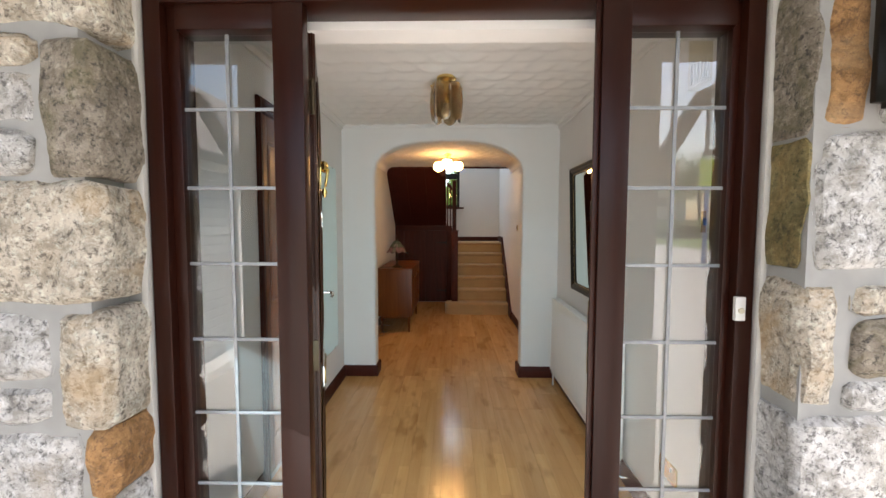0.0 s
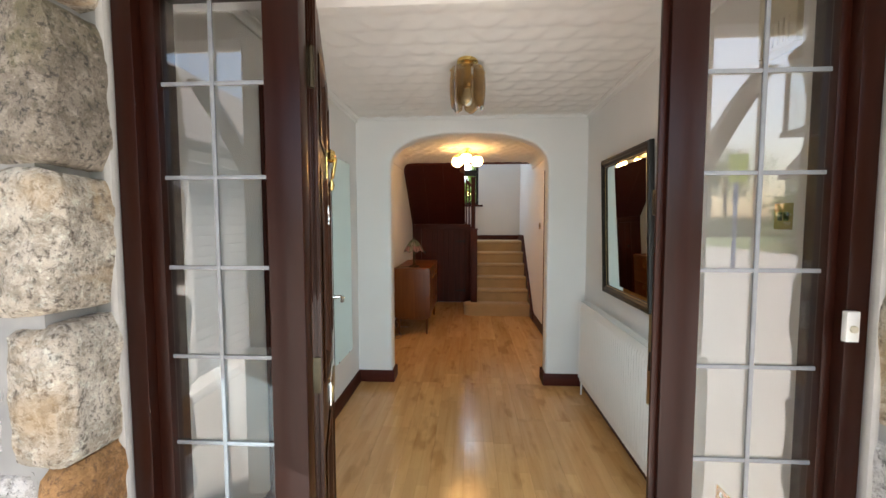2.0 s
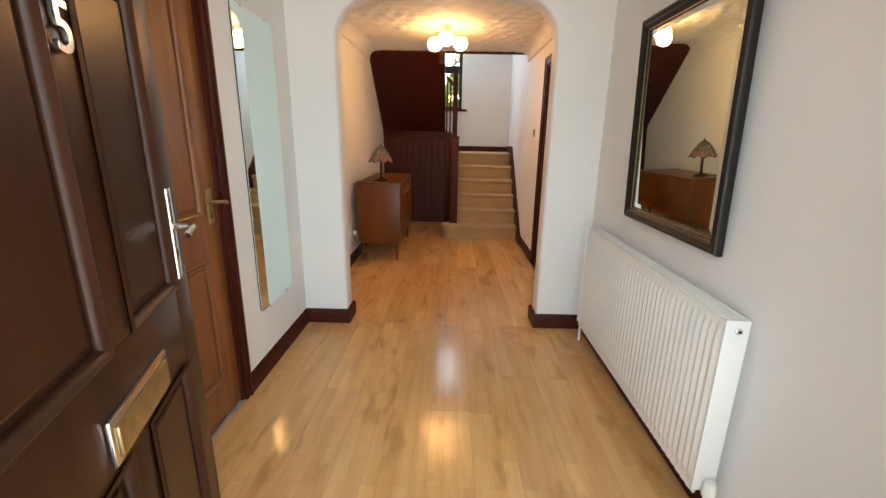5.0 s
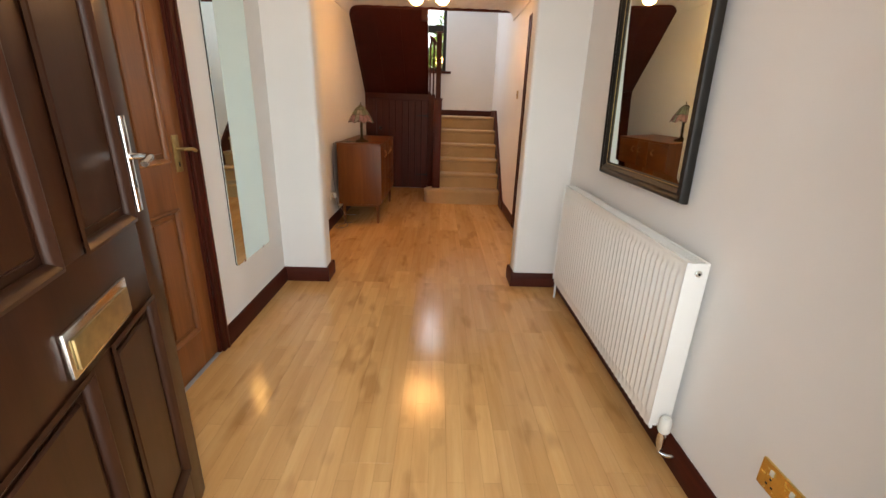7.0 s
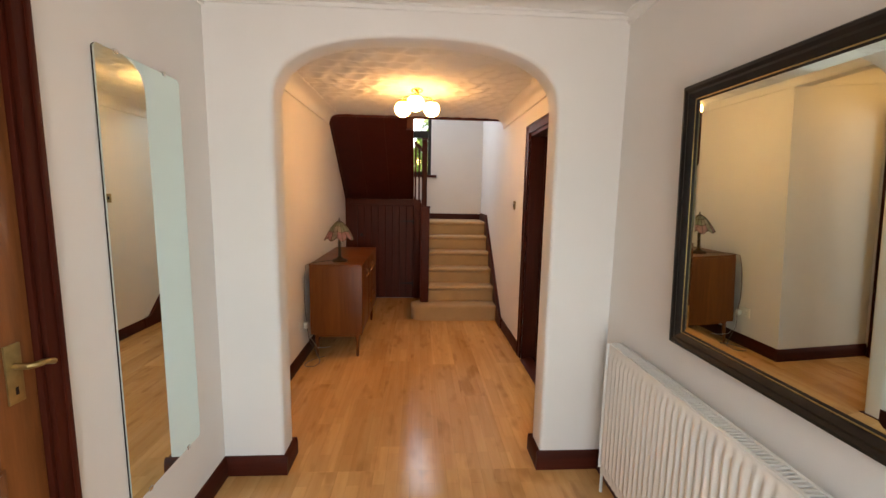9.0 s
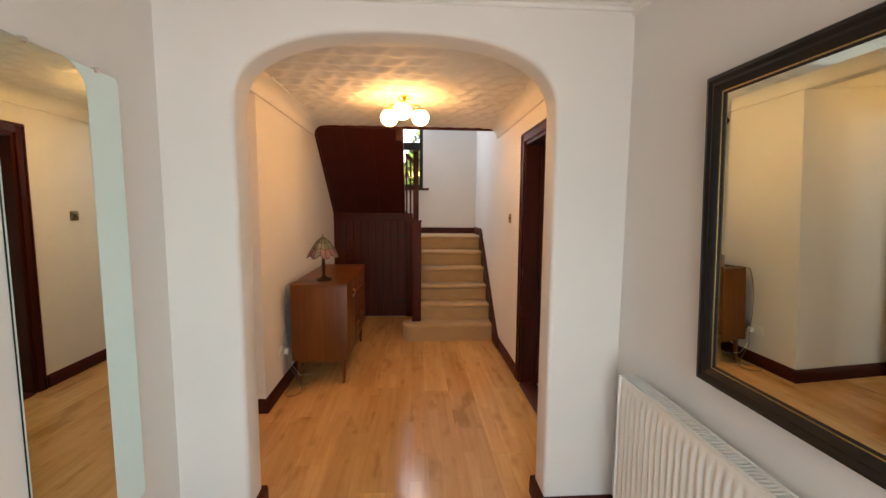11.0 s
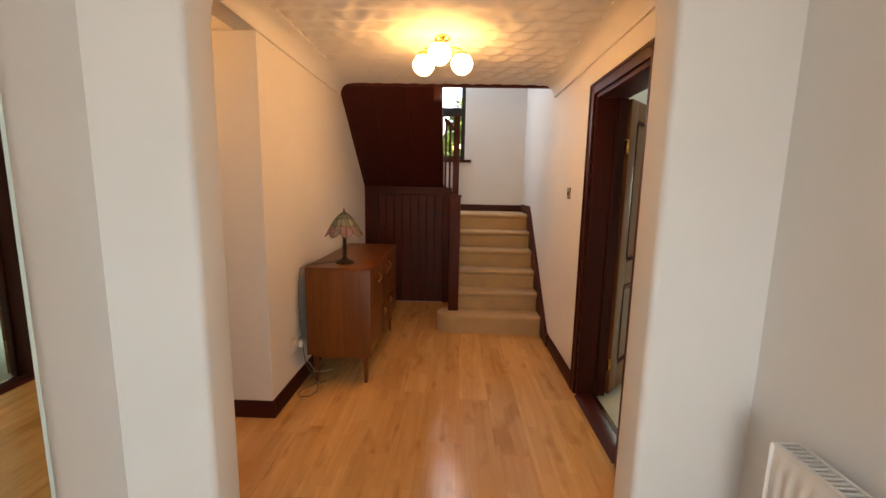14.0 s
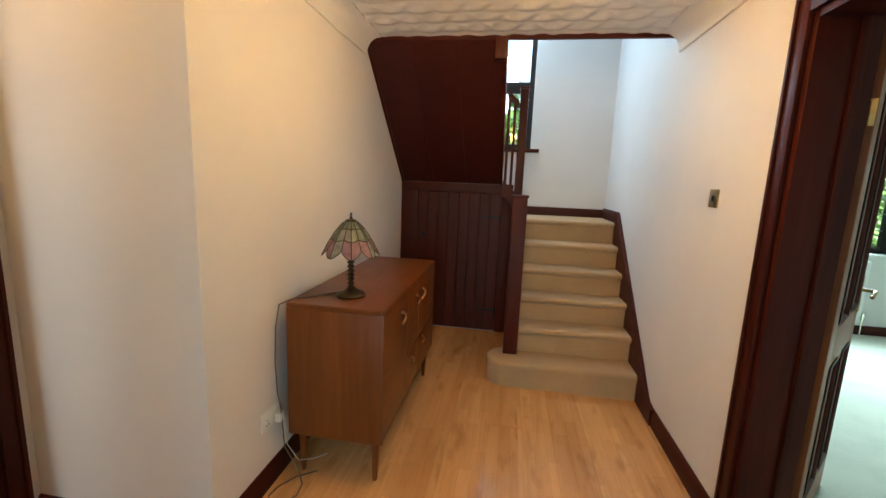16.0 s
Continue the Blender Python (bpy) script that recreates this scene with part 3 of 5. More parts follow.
# ---- front entrance: frame, side lights, threshold ----
def entrance():
    fr = thing("door_frame", None, "dark mahogany-stained timber entrance frame with side lights", "door frame", kind="structure")
    y0, y1 = 2.434, 2.556
    for a, b in ((-0.740, -0.690), (0.932, 0.980)):
        part("post", box_bm(a, b, y0, y1, 0.0, 2.30, 0.004), "frame_wood", fr)
    for a, b in ((-0.690, -0.655), (0.909, 0.932)):
        part("bead", box_bm(a, b, y0 + 0.028, y1 - 0.02, 0.03, 2.30, 0.004), "frame_wood", fr)
    for a, b in ((-0.376, -0.288), (0.540, 0.621)):
        part("mullion", box_bm(a, b, y0, y0 + 0.045, 0.03, 2.092, 0.006), "frame_wood", fr)
    part("door_stop", box_bm(0.524, 0.540, y0 + 0.01, y0 + 0.02, 0.03, 2.092, 0.003), "frame_wood", fr)
    part("head", box_bm(-0.690, 0.932, y0, y1, 2.092, 2.30, 0.005), "frame_wood_x", fr)
    for a, b in ((-0.655, -0.376), (0.621, 0.909)):
        part("rail", box_bm(a, b, y0 + 0.008, y1 - 0.03, 2.022, 2.092, 0.004), "frame_wood_x", fr)
        part("rail", box_bm(a, b, y0 + 0.008, y1 - 0.03, 0.03, 0.215, 0.004), "frame_wood_x", fr)
        side = part("side_light", box_bm(a - 0.004, b + 0.004, 2.482, 2.487, 0.205, 2.03), "window_glass", fr, "clear glass pane with grey lead strips", False)
        side.visible_shadow = False
        mid = -0.525 if a < 0 else 0.766
        for z in (1.81, 1.582, 1.357, 1.128, 0.900, 0.675, 0.448):
            part("lead_strip", box_bm(a - 0.002, b + 0.002, 2.476, 2.4815, z - 0.005, z + 0.005, 0.0015), "lead", side)
        part("lead_strip", box_bm(mid - 0.005, mid + 0.005, 2.4745, 2.4815, 0.21, 2.025, 0.0015), "lead", side)
    part("sill", box_bm(-0.74, 0.98, 2.36, 2.56, -0.008, 0.028, 0.006), "frame_wood_x", fr)
    for z0, z1, w in ((1.03, 1.25, 0.0), (1.485, 1.545, 0.0)):
        keep = part("latch_keep", box_bm(0.533, 0.541, 2.455, 2.488, z0, z1, 0.002), "aged_brass" if z1 < 1.5 else "bronze", fr, "worn metal latch keep")
        part("slot", box_bm(0.5318, 0.5332, 2.462, 2.480, (z0 + z1) / 2 - 0.025, (z0 + z1) / 2 + 0.02), "iron", keep)
    for z in (0.45, 1.85):
        part("hinge", turned([(0.007, -0.05), (0.007, 0.05)], 14, "z", None, (-0.284, 2.497, z)), "bronze", fr)
    for side_x in (-0.765, 0.980):
        structure("trim_sealant", box_bm(0.9785 if side_x > 0 else -0.760, 0.998 if side_x > 0 else -0.7385, 2.412, 2.4335, 0.0, 2.3, 0.008), "sealant", "pale mortar fillet beside the frame", "trim", True)
    bell = thing("doorbell", Matrix.Translation((0.937, 2.434, 1.241)), "small white plastic doorbell push on the frame", "doorbell")
    part("housing", box_bm(-0.014, 0.014, -0.014, 0.0, -0.034, 0.034, 0.003), "white_plastic", bell)
    part("button", turned([(0.008, 0.0), (0.008, -0.004), (0.006, -0.006)], 18, "y", None, (0, -0.014, -0.005)), "cream_plastic", bell)


entrance()


def panel_leaf(width, height, thick, holes, material, moulding, parent, both=True, start=0.0):
    """A framed and panelled leaf: u from 0 to width along x, faces at y = 0 and y = thick. holes: (u0, u1, z0, z1)."""
    lo_u, hi_u = min(h[0] for h in holes), max(h[1] for h in holes)
    part("stile", box_bm(start, lo_u, 0, thick, 0.006, height, 0.003), material, parent)
    part("stile", box_bm(hi_u, width, 0, thick, 0.006, height, 0.003), material, parent)
    rows = sorted({(h[2], h[3]) for h in holes})
    edges = [0.006] + [z for r in rows for z in r] + [height]
    for z0, z1 in zip(edges[0::2], edges[1::2]):
        part("rail", box_bm(lo_u, hi_u, 0.0004, thick - 0.0004, z0, z1, 0.002), material, parent)
    for z0, z1 in rows:
        cols = sorted((h[0], h[1]) for h in holes if h[2] == z0)
        for (a0, a1), (b0, b1) in zip(cols, cols[1:]):
            part("muntin", box_bm(a1, b0, 0.0004, thick - 0.0004, z0, z1, 0.002), material, parent)
    for u0, u1, z0, z1 in holes:
        core = part("panel", box_bm(u0 - 0.001, u1 + 0.001, thick * 0.32, thick * 0.68, z0 - 0.001, z1 + 0.001), material, parent)
        f = 0.035
        for s in (0, 1):
            y0, y1 = (thick * 0.14, thick * 0.33) if s == 0 else (thick * 0.67, thick * 0.86)
            part("field", box_bm(u0 + f, u1 - f, y0, y1, z0 + f, z1 - f, 0.006, 1), material, core)
        for y in ((0.0, thick) if both else (0.0,)):
            s = -1 if y == 0 else 1
            bm = bmesh.new()
            prof = [(0.0, 0.004 * s), (0.008, 0.007 * s), (0.016, 0.002 * s), (0.022, -0.008 * s), (0.022, -thick * 0.3 * s)]
            rings = [[bm.verts.new((a, y + h, b)) for a, b in ((u0 + o - 0.004, z0 + o - 0.004), (u1 - o + 0.004, z0 + o - 0.004), (u1 - o + 0.004, z1 - o + 0.004), (u0 + o - 0.004, z1 - o + 0.004))] for o, h in prof]
            for a, b in zip(rings, rings[1:]):
                for i in range(4):
                    bm.faces.new((a[i], a[(i + 1) % 4], b[(i + 1) % 4], b[i]))
            part("moulding", bm, moulding, core)


def text_part(body, size, m, material, parent, name="numeral"):
    cu = bpy.data.curves.new(name, "FONT")
    cu.body, cu.size, cu.extrude, cu.bevel_depth = body, size, 0.003, 0.0008
    cu.align_x, cu.align_y = "CENTER", "CENTER"
    tmp = new("tmp_text", cu)
    me = bpy.data.meshes.new_from_object(tmp.evaluated_get(bpy.context.evaluated_depsgraph_get()))
    bpy.data.objects.remove(tmp)
    me.materials.clear()
    me.materials.append(MATS[material])
    ob = new(name, me)
    ob.parent, ob.matrix_local = parent, m
    return ob


def lever_handle(parent, at, side, direction, material, plate=(0.021, 0.085), reach=1.0):
    """Lever on a back plate; side is the sign of y in which it stands out."""
    x, y, z = at
    pl = part("handle_plate", box_bm(x - plate[0], x + plate[0], min(y, y + 0.006 * side), max(y, y + 0.006 * side), z - plate[1], z + plate[1], 0.003), material, parent, "brass handle plate")
    part("lever", tube([(x, y, z + 0.02), (x, y + 0.04 * side, z + 0.02), (x + 0.012 * direction, y + 0.05 * side, z + 0.02), (x + 0.06 * reach * direction, y + 0.05 * side, z + 0.018), (x + 0.105 * reach * direction, y + 0.047 * side, z + 0.008)], 0.008, 12), material, pl)
    part("keyhole", box_bm(x - 0.004, x + 0.004, y + 0.0055 * side, y + 0.0068 * side, z - 0.055, z - 0.035), "iron", pl)


# open front door
FD = pose(-0.288, 2.535, 0.03, 0, 0, 106.9)
front_door = thing("front_door", FD, "dark varnished six-panel front door standing open, brass furniture", "door")
panel_leaf(0.868, 2.05, 0.046, [(0.115, 0.445, 0.18, 0.755), (0.528, 0.775, 0.18, 0.755), (0.115, 0.445, 0.955, 1.60), (0.528, 0.775, 0.955, 1.60), (0.115, 0.445, 1.675, 1.93), (0.528, 0.775, 1.675, 1.93)], "door_dark", "door_dark", front_door, True, 0.045)
for k in range(3):
    part("seal_strip", box_bm(0.040, 0.0455, 0.005 + k * 0.014, 0.013 + k * 0.014, 0.02, 2.04, 0.002), "door_dark", front_door)
kn = part("knocker", box_bm(0.468, 0.504, -0.008, 0.0, 1.60, 1.71, 0.004), "brass", front_door, "polished brass door knocker")
part("knocker_boss", turned([(0.0, 0.0), (0.02, 0.0), (0.026, -0.012), (0.018, -0.026), (0.0, -0.03)], 20, "y", None, (0.486, -0.008, 1.685)), "brass", kn)
part("knocker_ring", tube([(0.486 + 0.02 * math.sin(a), -0.03 - 0.006 * math.cos(a), 1.64 + 0.034 * math.cos(a)) for a in (k * 2 * math.pi / 24 for k in range(25))], 0.006), "brass", kn)
part("knocker_drop", turned([(0.004, 0.0), (0.012, -0.02), (0.008, -0.036), (0.003, -0.044)], 14, "z", None, (0.486, -0.02, 1.60)), "brass", kn)
text_part("5", 0.105, Matrix.Translation((0.486, -0.006, 1.462)) @ pose(0, 0, 0, 90, 0, 0), "chrome", front_door)
lp = part("letter_plate", box_bm(0.380, 0.634, -0.010, 0.0, 0.778, 0.866, 0.005), "chrome", front_door, "letter plate with brass flap and bright rim")
part("letter_flap", box_bm(0.394, 0.620, -0.016, -0.010, 0.789, 0.848, 0.004), "gilt", lp)
lever_handle(front_door, (0.810, 0.0, 1.08), -1, -1, "chrome", (0.014, 0.112), 0.5)
part("lock_edge", box_bm(0.8675, 0.8695, 0.010, 0.036, 0.965, 1.195, 0.0008), "chrome", front_door, "bright metal lock edge plate")
lever_handle(front_door, (0.815, 0.046, 1.04), 1, -1, "chrome")
for z in (0.22, 1.02, 1.85):
    part("hinge", box_bm(0.036, 0.0445, 0.004, 0.044, z - 0.05, z + 0.05, 0.001), "bronze", front_door)

# ---- door of the left room, closed ----
ld = thing("door_1", None, "closed orange-brown stained four-panel interior door", "door", kind="structure")
LD = pose(XL - 0.012, 3.52, 0.005, 0, 0, 90)
ld.matrix_world = LD
panel_leaf(0.683, 2.078, 0.04, [(0.10, 0.30, 0.20, 0.80), (0.368, 0.568, 0.20, 0.80), (0.10, 0.30, 1.00, 1.94), (0.368, 0.568, 1.00, 1.94)], "door_orange", "door_orange", ld)
lever_handle(ld, (0.622, 0.0, 1.03), -1, 1, "gilt", (0.022, 0.078), 0.62)


def architrave(name, plane, y0, y1, top, out, depth, width=0.055, lining=0.03, material="dark_wood"):
    """Moulded timber surround and lining of an opening in a wall that runs along y. out: side on which the surround stands."""
    ob = thing(name, None, "dark stained moulded timber door surround and lining", "door frame", kind="structure")
    xs = (plane, plane + 0.018 * out)
    a, b = min(xs), max(xs)
    for p, q in ((y0 - width, y0 + 0.004), (y1 - 0.004, y1 + width)):
        pc = part("architrave", box_bm(a, b, p, q, 0, top + width, 0.005), material, ob)
        part("bead", box_bm(min(plane + 0.017 * out, plane + 0.026 * out), max(plane + 0.017 * out, plane + 0.026 * out), (p + 0.006) if p < y0 - 0.01 else q - 0.022, (p + 0.022) if p < y0 - 0.01 else q - 0.006, 0, top + width - 0.006, 0.004), material, pc)
    hd = part("architrave", box_bm(a, b, y0 + 0.004, y1 - 0.004, top - 0.004, top + width, 0.005), "dark_wood_y", ob)
    part("bead", box_bm(min(plane + 0.017 * out, plane + 0.026 * out), max(plane + 0.017 * out, plane + 0.026 * out), y0 - width + 0.02, y1 + width - 0.02, top + width - 0.022, top + width - 0.006, 0.004), "dark_wood_y", hd)
    c, d = min(plane, plane - depth * out), max(plane, plane - depth * out)
    part("lining", box_bm(c, d, y0, y0 + lining, 0, top, 0.002), material, ob)
    part("lining", box_bm(c, d, y1 - lining, y1, 0, top, 0.002), material, ob)
    part("lining", box_bm(c, d, y0 + lining, y1 - lining, top - lining, top, 0.002), "dark_wood_y", ob)
    return ob


architrave("trim_left_door", XL, 3.505, 4.218, 2.105, 1, 0.10, 0.05, 0.012)
structure("wall_left_room", boxes((XL - 0.16, XL - 0.105, 3.3, 4.4, 0, 2.3)), "wall_paint", "plain wall closing the room behind the door", "wall")
rd = architrave("trim_right_door", XR2, 5.955, 6.745, 2.055, -1, 0.195, 0.072, 0.03)
part("door_stop", box_bm(1.20, 1.225, 6.70, 6.716, 0, 2.026, 0.003), "dark_wood", rd)
part("door_stop", box_bm(1.20, 1.225, 5.984, 6.0, 0, 2.026, 0.003), "dark_wood", rd)
part("threshold", prism([(XR2 - 0.02, 0.0), (XR2 + 0.01, 0.012), (XR2 + 0.09, 0.018), (XR2 + 0.12, 0.004)], 5.985, 6.715, "y", 0.002), "dark_wood_y", rd)
part("threshold_strip", prism([(XR2 + 0.088, 0.004), (XR2 + 0.095, 0.022), (XR2 + 0.125, 0.022), (XR2 + 0.132, 0.004)], 5.985, 6.715, "y", 0.002), "chrome", rd, "metal carpet edging strip")
dr = thing("door_2", pose(1.301, 6.722, 0.008, 0, 0, 48.6), "brown four-panel interior door standing open with dark mouldings", "door", kind="structure")
panel_leaf(0.70, 2.015, 0.038, [(0.115, 0.315, 0.20, 0.78), (0.400, 0.605, 0.20, 0.78), (0.115, 0.315, 0.95, 1.89), (0.400, 0.605, 0.95, 1.89)], "door_room", "dark_wood", dr)
part("edge_lipping", box_bm(-0.0035, -0.0005, 0.002, 0.036, 0.01, 2.01), "door_orange", dr, "orange-brown hinge edge")
lever_handle(dr, (0.648, 0.0, 1.0), -1, -1, "aged_brass")
for z in (0.22, 1.72):
    part("hinge", box_bm(-0.0055, -0.003, 0.002, 0.034, z - 0.045, z + 0.045, 0.001), "brass", dr)

# passage doorway on the left
pa = architrave("trim_passage_door", X_NIB, 5.46, 6.21, 2.045, 1, 0.12, 0.070, 0.03)
part("threshold", prism([(X_NIB - 0.16, 0.0), (X_NIB - 0.14, 0.014), (X_NIB + 0.0, 0.014), (X_NIB + 0.02, 0.0)], 5.49, 6.18, "y"), "threshold_pink", pa)
structure("wall_far_left", boxes((-4.2, -4.0, 3.0, 10.0, 0, 2.6), (-4.0, X_NIB - 0.12, 8.9, 9.0, 0, 2.6), (-4.0, -1.01, 4.0, 4.1, 0, 2.6)), "wall_paint", "white wall of the room beyond the passage", "wall")
skirting("baseboard_far_left", (-4.0, 4.1), (-4.0, 8.9), (1, 0))
structure("ceiling_passage", boxes((-4.2, X_NIB - 0.0, 4.0, 9.0, 2.42, 2.5)), "ceiling_paint", "white ceiling of the room beyond the passage", "ceiling")
structure("wall_side_return", boxes((X_NIB - 0.12, XL - 0.1, 4.9, 5.0, 0, 2.6)), "wall_paint", "white plaster return wall", "wall")

# ---- stairs ----
RISE, GO, N = 0.188, 0.21, 6
X0, X1, Y1 = 0.20, 1.048, 7.89
stairs = thing("staircase", None, "carpeted staircase with dark stained strings, newels and balusters", "staircase")


def tread_profile(y, z, going, rise):
    pts = [(y + 0.03, z - rise), (y + 0.028, z - 0.05)]
    for k in range(8):
        pts.append((y + 0.022 + 0.022 * math.cos(math.pi * 1.25 - k / 7 * math.pi * 0.75), z - 0.022 + 0.022 * math.sin(math.pi * 1.25 - k / 7 * math.pi * 0.75)))
    pts += [(y + going + 0.034, z), (y + going + 0.034, z - rise)]
    return pts


for k in range(2, N + 1):
    y, z = Y1 + GO * (k - 1), RISE * k
    going = GO if k < N else Y_BACK - y - 0.03
    part("step", prism(tread_profile(y, z, going, RISE), X0 - 0.02, X1, "x"), "stair_carpet", stairs, "step covered in beige carpet")


def bullnose():
    bm = bmesh.new()
    out = [(X1, Y1), (0.20, Y1)] + [(0.165 + 0.145 * math.cos(a), Y1 + 0.145 + 0.145 * math.sin(a)) for a in (radians(270 - 180 * k / 14) for k in range(15))] + [(0.20, Y1 + 0.29), (X1, Y1 + 0.29)]
    rings = []
    for inset, z in ((0.006, 0.0), (0.004, RISE - 0.06), (0.0, RISE - 0.045), (-0.004, RISE - 0.02), (0.004, RISE - 0.006), (0.02, RISE)):
        ring = []
        for i, (x, y) in enumerate(out):
            nx = (x - 0.165) if x < 0.165 else 0.0
            ny = y - (Y1 + 0.145)
            d = Vector((nx, ny)).normalized()
            ring.append(bm.verts.new((x - d.x * inset, y - d.y * inset, z)))
        rings.append(ring)
    n = len(out)
    for a, b in zip(rings, rings[1:]):
        for i in range(n):
            bm.faces.new((a[i], a[(i + 1) % n], b[(i + 1) % n], b[i]))
    bm.faces.new(rings[-1])
    return bm


part("step", bullnose(), "stair_carpet", stairs, "bullnose bottom step covered in beige carpet")
slope = RISE / GO
# wall string with its raking top, and outer string
part("wall_string", prism([(7.60, 0.0), (7.60, 0.105), (7.70, 0.115), (8.90, 0.10 + (8.90 - 7.66) * slope), (8.96, LAND + 0.10), (8.96, 0.0)], X1 - 0.004, XR2 - 0.0005, "x", 0.003), "dark_wood_y", stairs)
part("outer_string", prism([(8.08, 0.0), (8.08, 0.46), (8.90, LAND + 0.10), (9.0, LAND + 0.10), (9.0, 0.0)], 0.135, 0.178, "x", 0.003), "dark_wood_y", stairs)


def newel(x, y, z0, z1, w):
    ob = part("newel", box_bm(x - w, x + w, y - w, y + w, z0, z1 - 0.02, 0.006), "dark_wood", stairs, "square dark newel post")
    part("cap", box_bm(x - w - 0.008, x + w + 0.008, y - w - 0.008, y + w + 0.008, z1 - 0.02, z1, 0.005), "dark_wood", ob)


newel(0.183, 8.09, RISE, 1.365, 0.052)
newel(0.178, 8.86, 0.9, 2.26, 0.036)
part("baluster_base", prism([(0.16, 1.22), (0.16, 1.36), (0.035, 1.47), (0.035, 1.33)], 8.84, 8.88, "y", 0.003), "dark_wood_x", stairs)
part("handrail", prism([(0.145, 2.07), (0.145, 2.14), (0.035, 2.24), (0.035, 2.17)], 8.83, 8.89, "y", 0.012), "dark_wood_x", stairs)
for k in range(2):
    x = 0.105 - 0.05 * k
    part("baluster", box_bm(x - 0.012, x + 0.012, 8.848, 8.872, 1.34 + (0.16 - x) * 0.9, 2.10 + (0.145 - x) * 0.9, 0.003), "dark_wood", stairs)
# boarded underside of the upper flight
under = thing("stair_underside", None, "dark red-brown boarded underside of the upper stair flight", "stair soffit", kind="structure")
SL = (2.36 - 1.43) / (9.0 - Y_EDGE)
for k in range(3):
    a, b = XL2 + 0.931 * k / 3, XL2 + 0.931 * (k + 1) / 3
    part("board", prism([(Y_EDGE, 2.36), (9.0, 1.43), (9.0, 1.49), (Y_EDGE, 2.42)], a + 0.0006, b - 0.0006, "x", 0.001), "soffit_wood", under)
part("edge_string", prism([(Y_EDGE, 2.335), (9.0, 1.405), (9.0, 1.75), (Y_EDGE, 2.68)], 0.0065, 0.030, "x", 0.003), "dark_wood_y", under)
part("edge_bead", prism([(Y_EDGE + 0.02, 2.325), (9.0, 1.408), (9.0, 1.435), (Y_EDGE + 0.02, 2.352)], XL2, XL2 + 0.022, "x", 0.002), "dark_wood_y", under)
part("newel_drop", box_bm(-0.045, 0.035, Y_EDGE - 0.005, Y_EDGE + 0.08, 2.24, 2.6, 0.006), "dark_wood", under)
# boarded cupboard below
cup = thing("stair_cupboard", None, "dark boarded cupboard front under the stairs with a ledged door", "cupboard")
part("top_rail", box_bm(XL2, 0.135, 8.975, 9.02, 1.345, 1.43, 0.003), "dark_wood_x", cup)
part("side_stile", box_bm(XL2, XL2 + 0.16, 8.985, 9.02, 0.0, 1.345, 0.002), "dark_wood", cup)
part("side_stile", box_bm(0.035, 0.135, 8.985, 9.02, 0.0, 1.345, 0.002), "dark_wood", cup)
# unseen backing, added to stop landing light leaking through the door gaps
part("back_board", box_bm(XL2, 0.135, 9.0205, 9.035, 0.0, 1.428), "dark_wood", cup)
cd = part("cupboard_door", box_bm(XL2 + 0.165, 0.032, 9.0, 9.02, 0.01, 1.342), "dark_wood", cup)
for k in range(8):
    a = XL2 + 0.165 + 0.792 * k / 8
    part("board", box_bm(a + 0.0025, a + 0.099 - 0.0025, 8.988, 8.9995, 0.012, 1.34, 0.003, 1), "dark_wood", cd)
for z in (0.22, 1.12):
    hi = part("strap_hinge", prism([(0.02, z - 0.014), (0.02, z + 0.014), (-0.15, z + 0.005), (-0.17, z), (-0.15, z - 0.005)], 8.981, 8.987, "y"), "iron", cd, "black iron strap hinge")
    part("hinge_knuckle", turned([(0.009, -0.035), (0.009, 0.035)], 12, "z", None, (0.027, 8.98, z)), "iron", hi)
part("cupboard_knob", turned([(0.012, 0.0), (0.012, -0.015), (0.024, -0.026), (0.020, -0.04), (0.0, -0.044)], 18, "y", None, (-0.70, 8.988, 0.92)), "black_paint", cd)

# ---- landing window ----
win = thing("window_1", None, "dark-framed landing window over greenery", "window", kind="structure")
for a, b in ((-0.80, -0.735), (-0.30, -0.235), (0.235, 0.285)):
    part("window_frame", box_bm(a, b, 9.60, 9.66, 1.80, 3.35, 0.004), "black_paint", win)
for z0, z1 in ((1.80, 1.85), (2.36, 2.47), (3.30, 3.35)):
    part("window_frame", box_bm(-0.735, 0.235, 9.603, 9.657, z0, z1, 0.004), "black_paint", win)
for a, b in ((-0.735, -0.30), (-0.235, 0.235)):
    for z0, z1 in ((1.85, 2.36), (2.47, 3.30)):
        g = part("pane", box_bm(a, b, 9.625, 9.63, z0, z1), "window_glass", win, "", False)
        g.visible_shadow = False
part("window_sill", box_bm(-0.86, 0.37, Y_BACK - 0.05, 9.62, 1.765, 1.80, 0.006), "dark_wood_x", win)

# ---- sideboard and what stands on it ----
sb = thing("sideboard", None, "mid-century teak sideboard on tapered legs with round pulls", "sideboard")
SX0, SX1, SY0, SY1, SZ0, SZ1 = -0.865, -0.398, 6.745, 7.985, 0.225, 0.872


def rounded_rect(a0, a1, b0, b1, r, n=5):
    pts = []
    for cx, cy, s in ((a1 - r, b1 - r, 0), (a0 + r, b1 - r, 90), (a0 + r, b0 + r, 180), (a1 - r, b0 + r, 270)):
        pts += [(cx + r * math.cos(radians(s + 90 * k / n)), cy + r * math.sin(radians(s + 90 * k / n))) for k in range(n + 1)]
    return pts


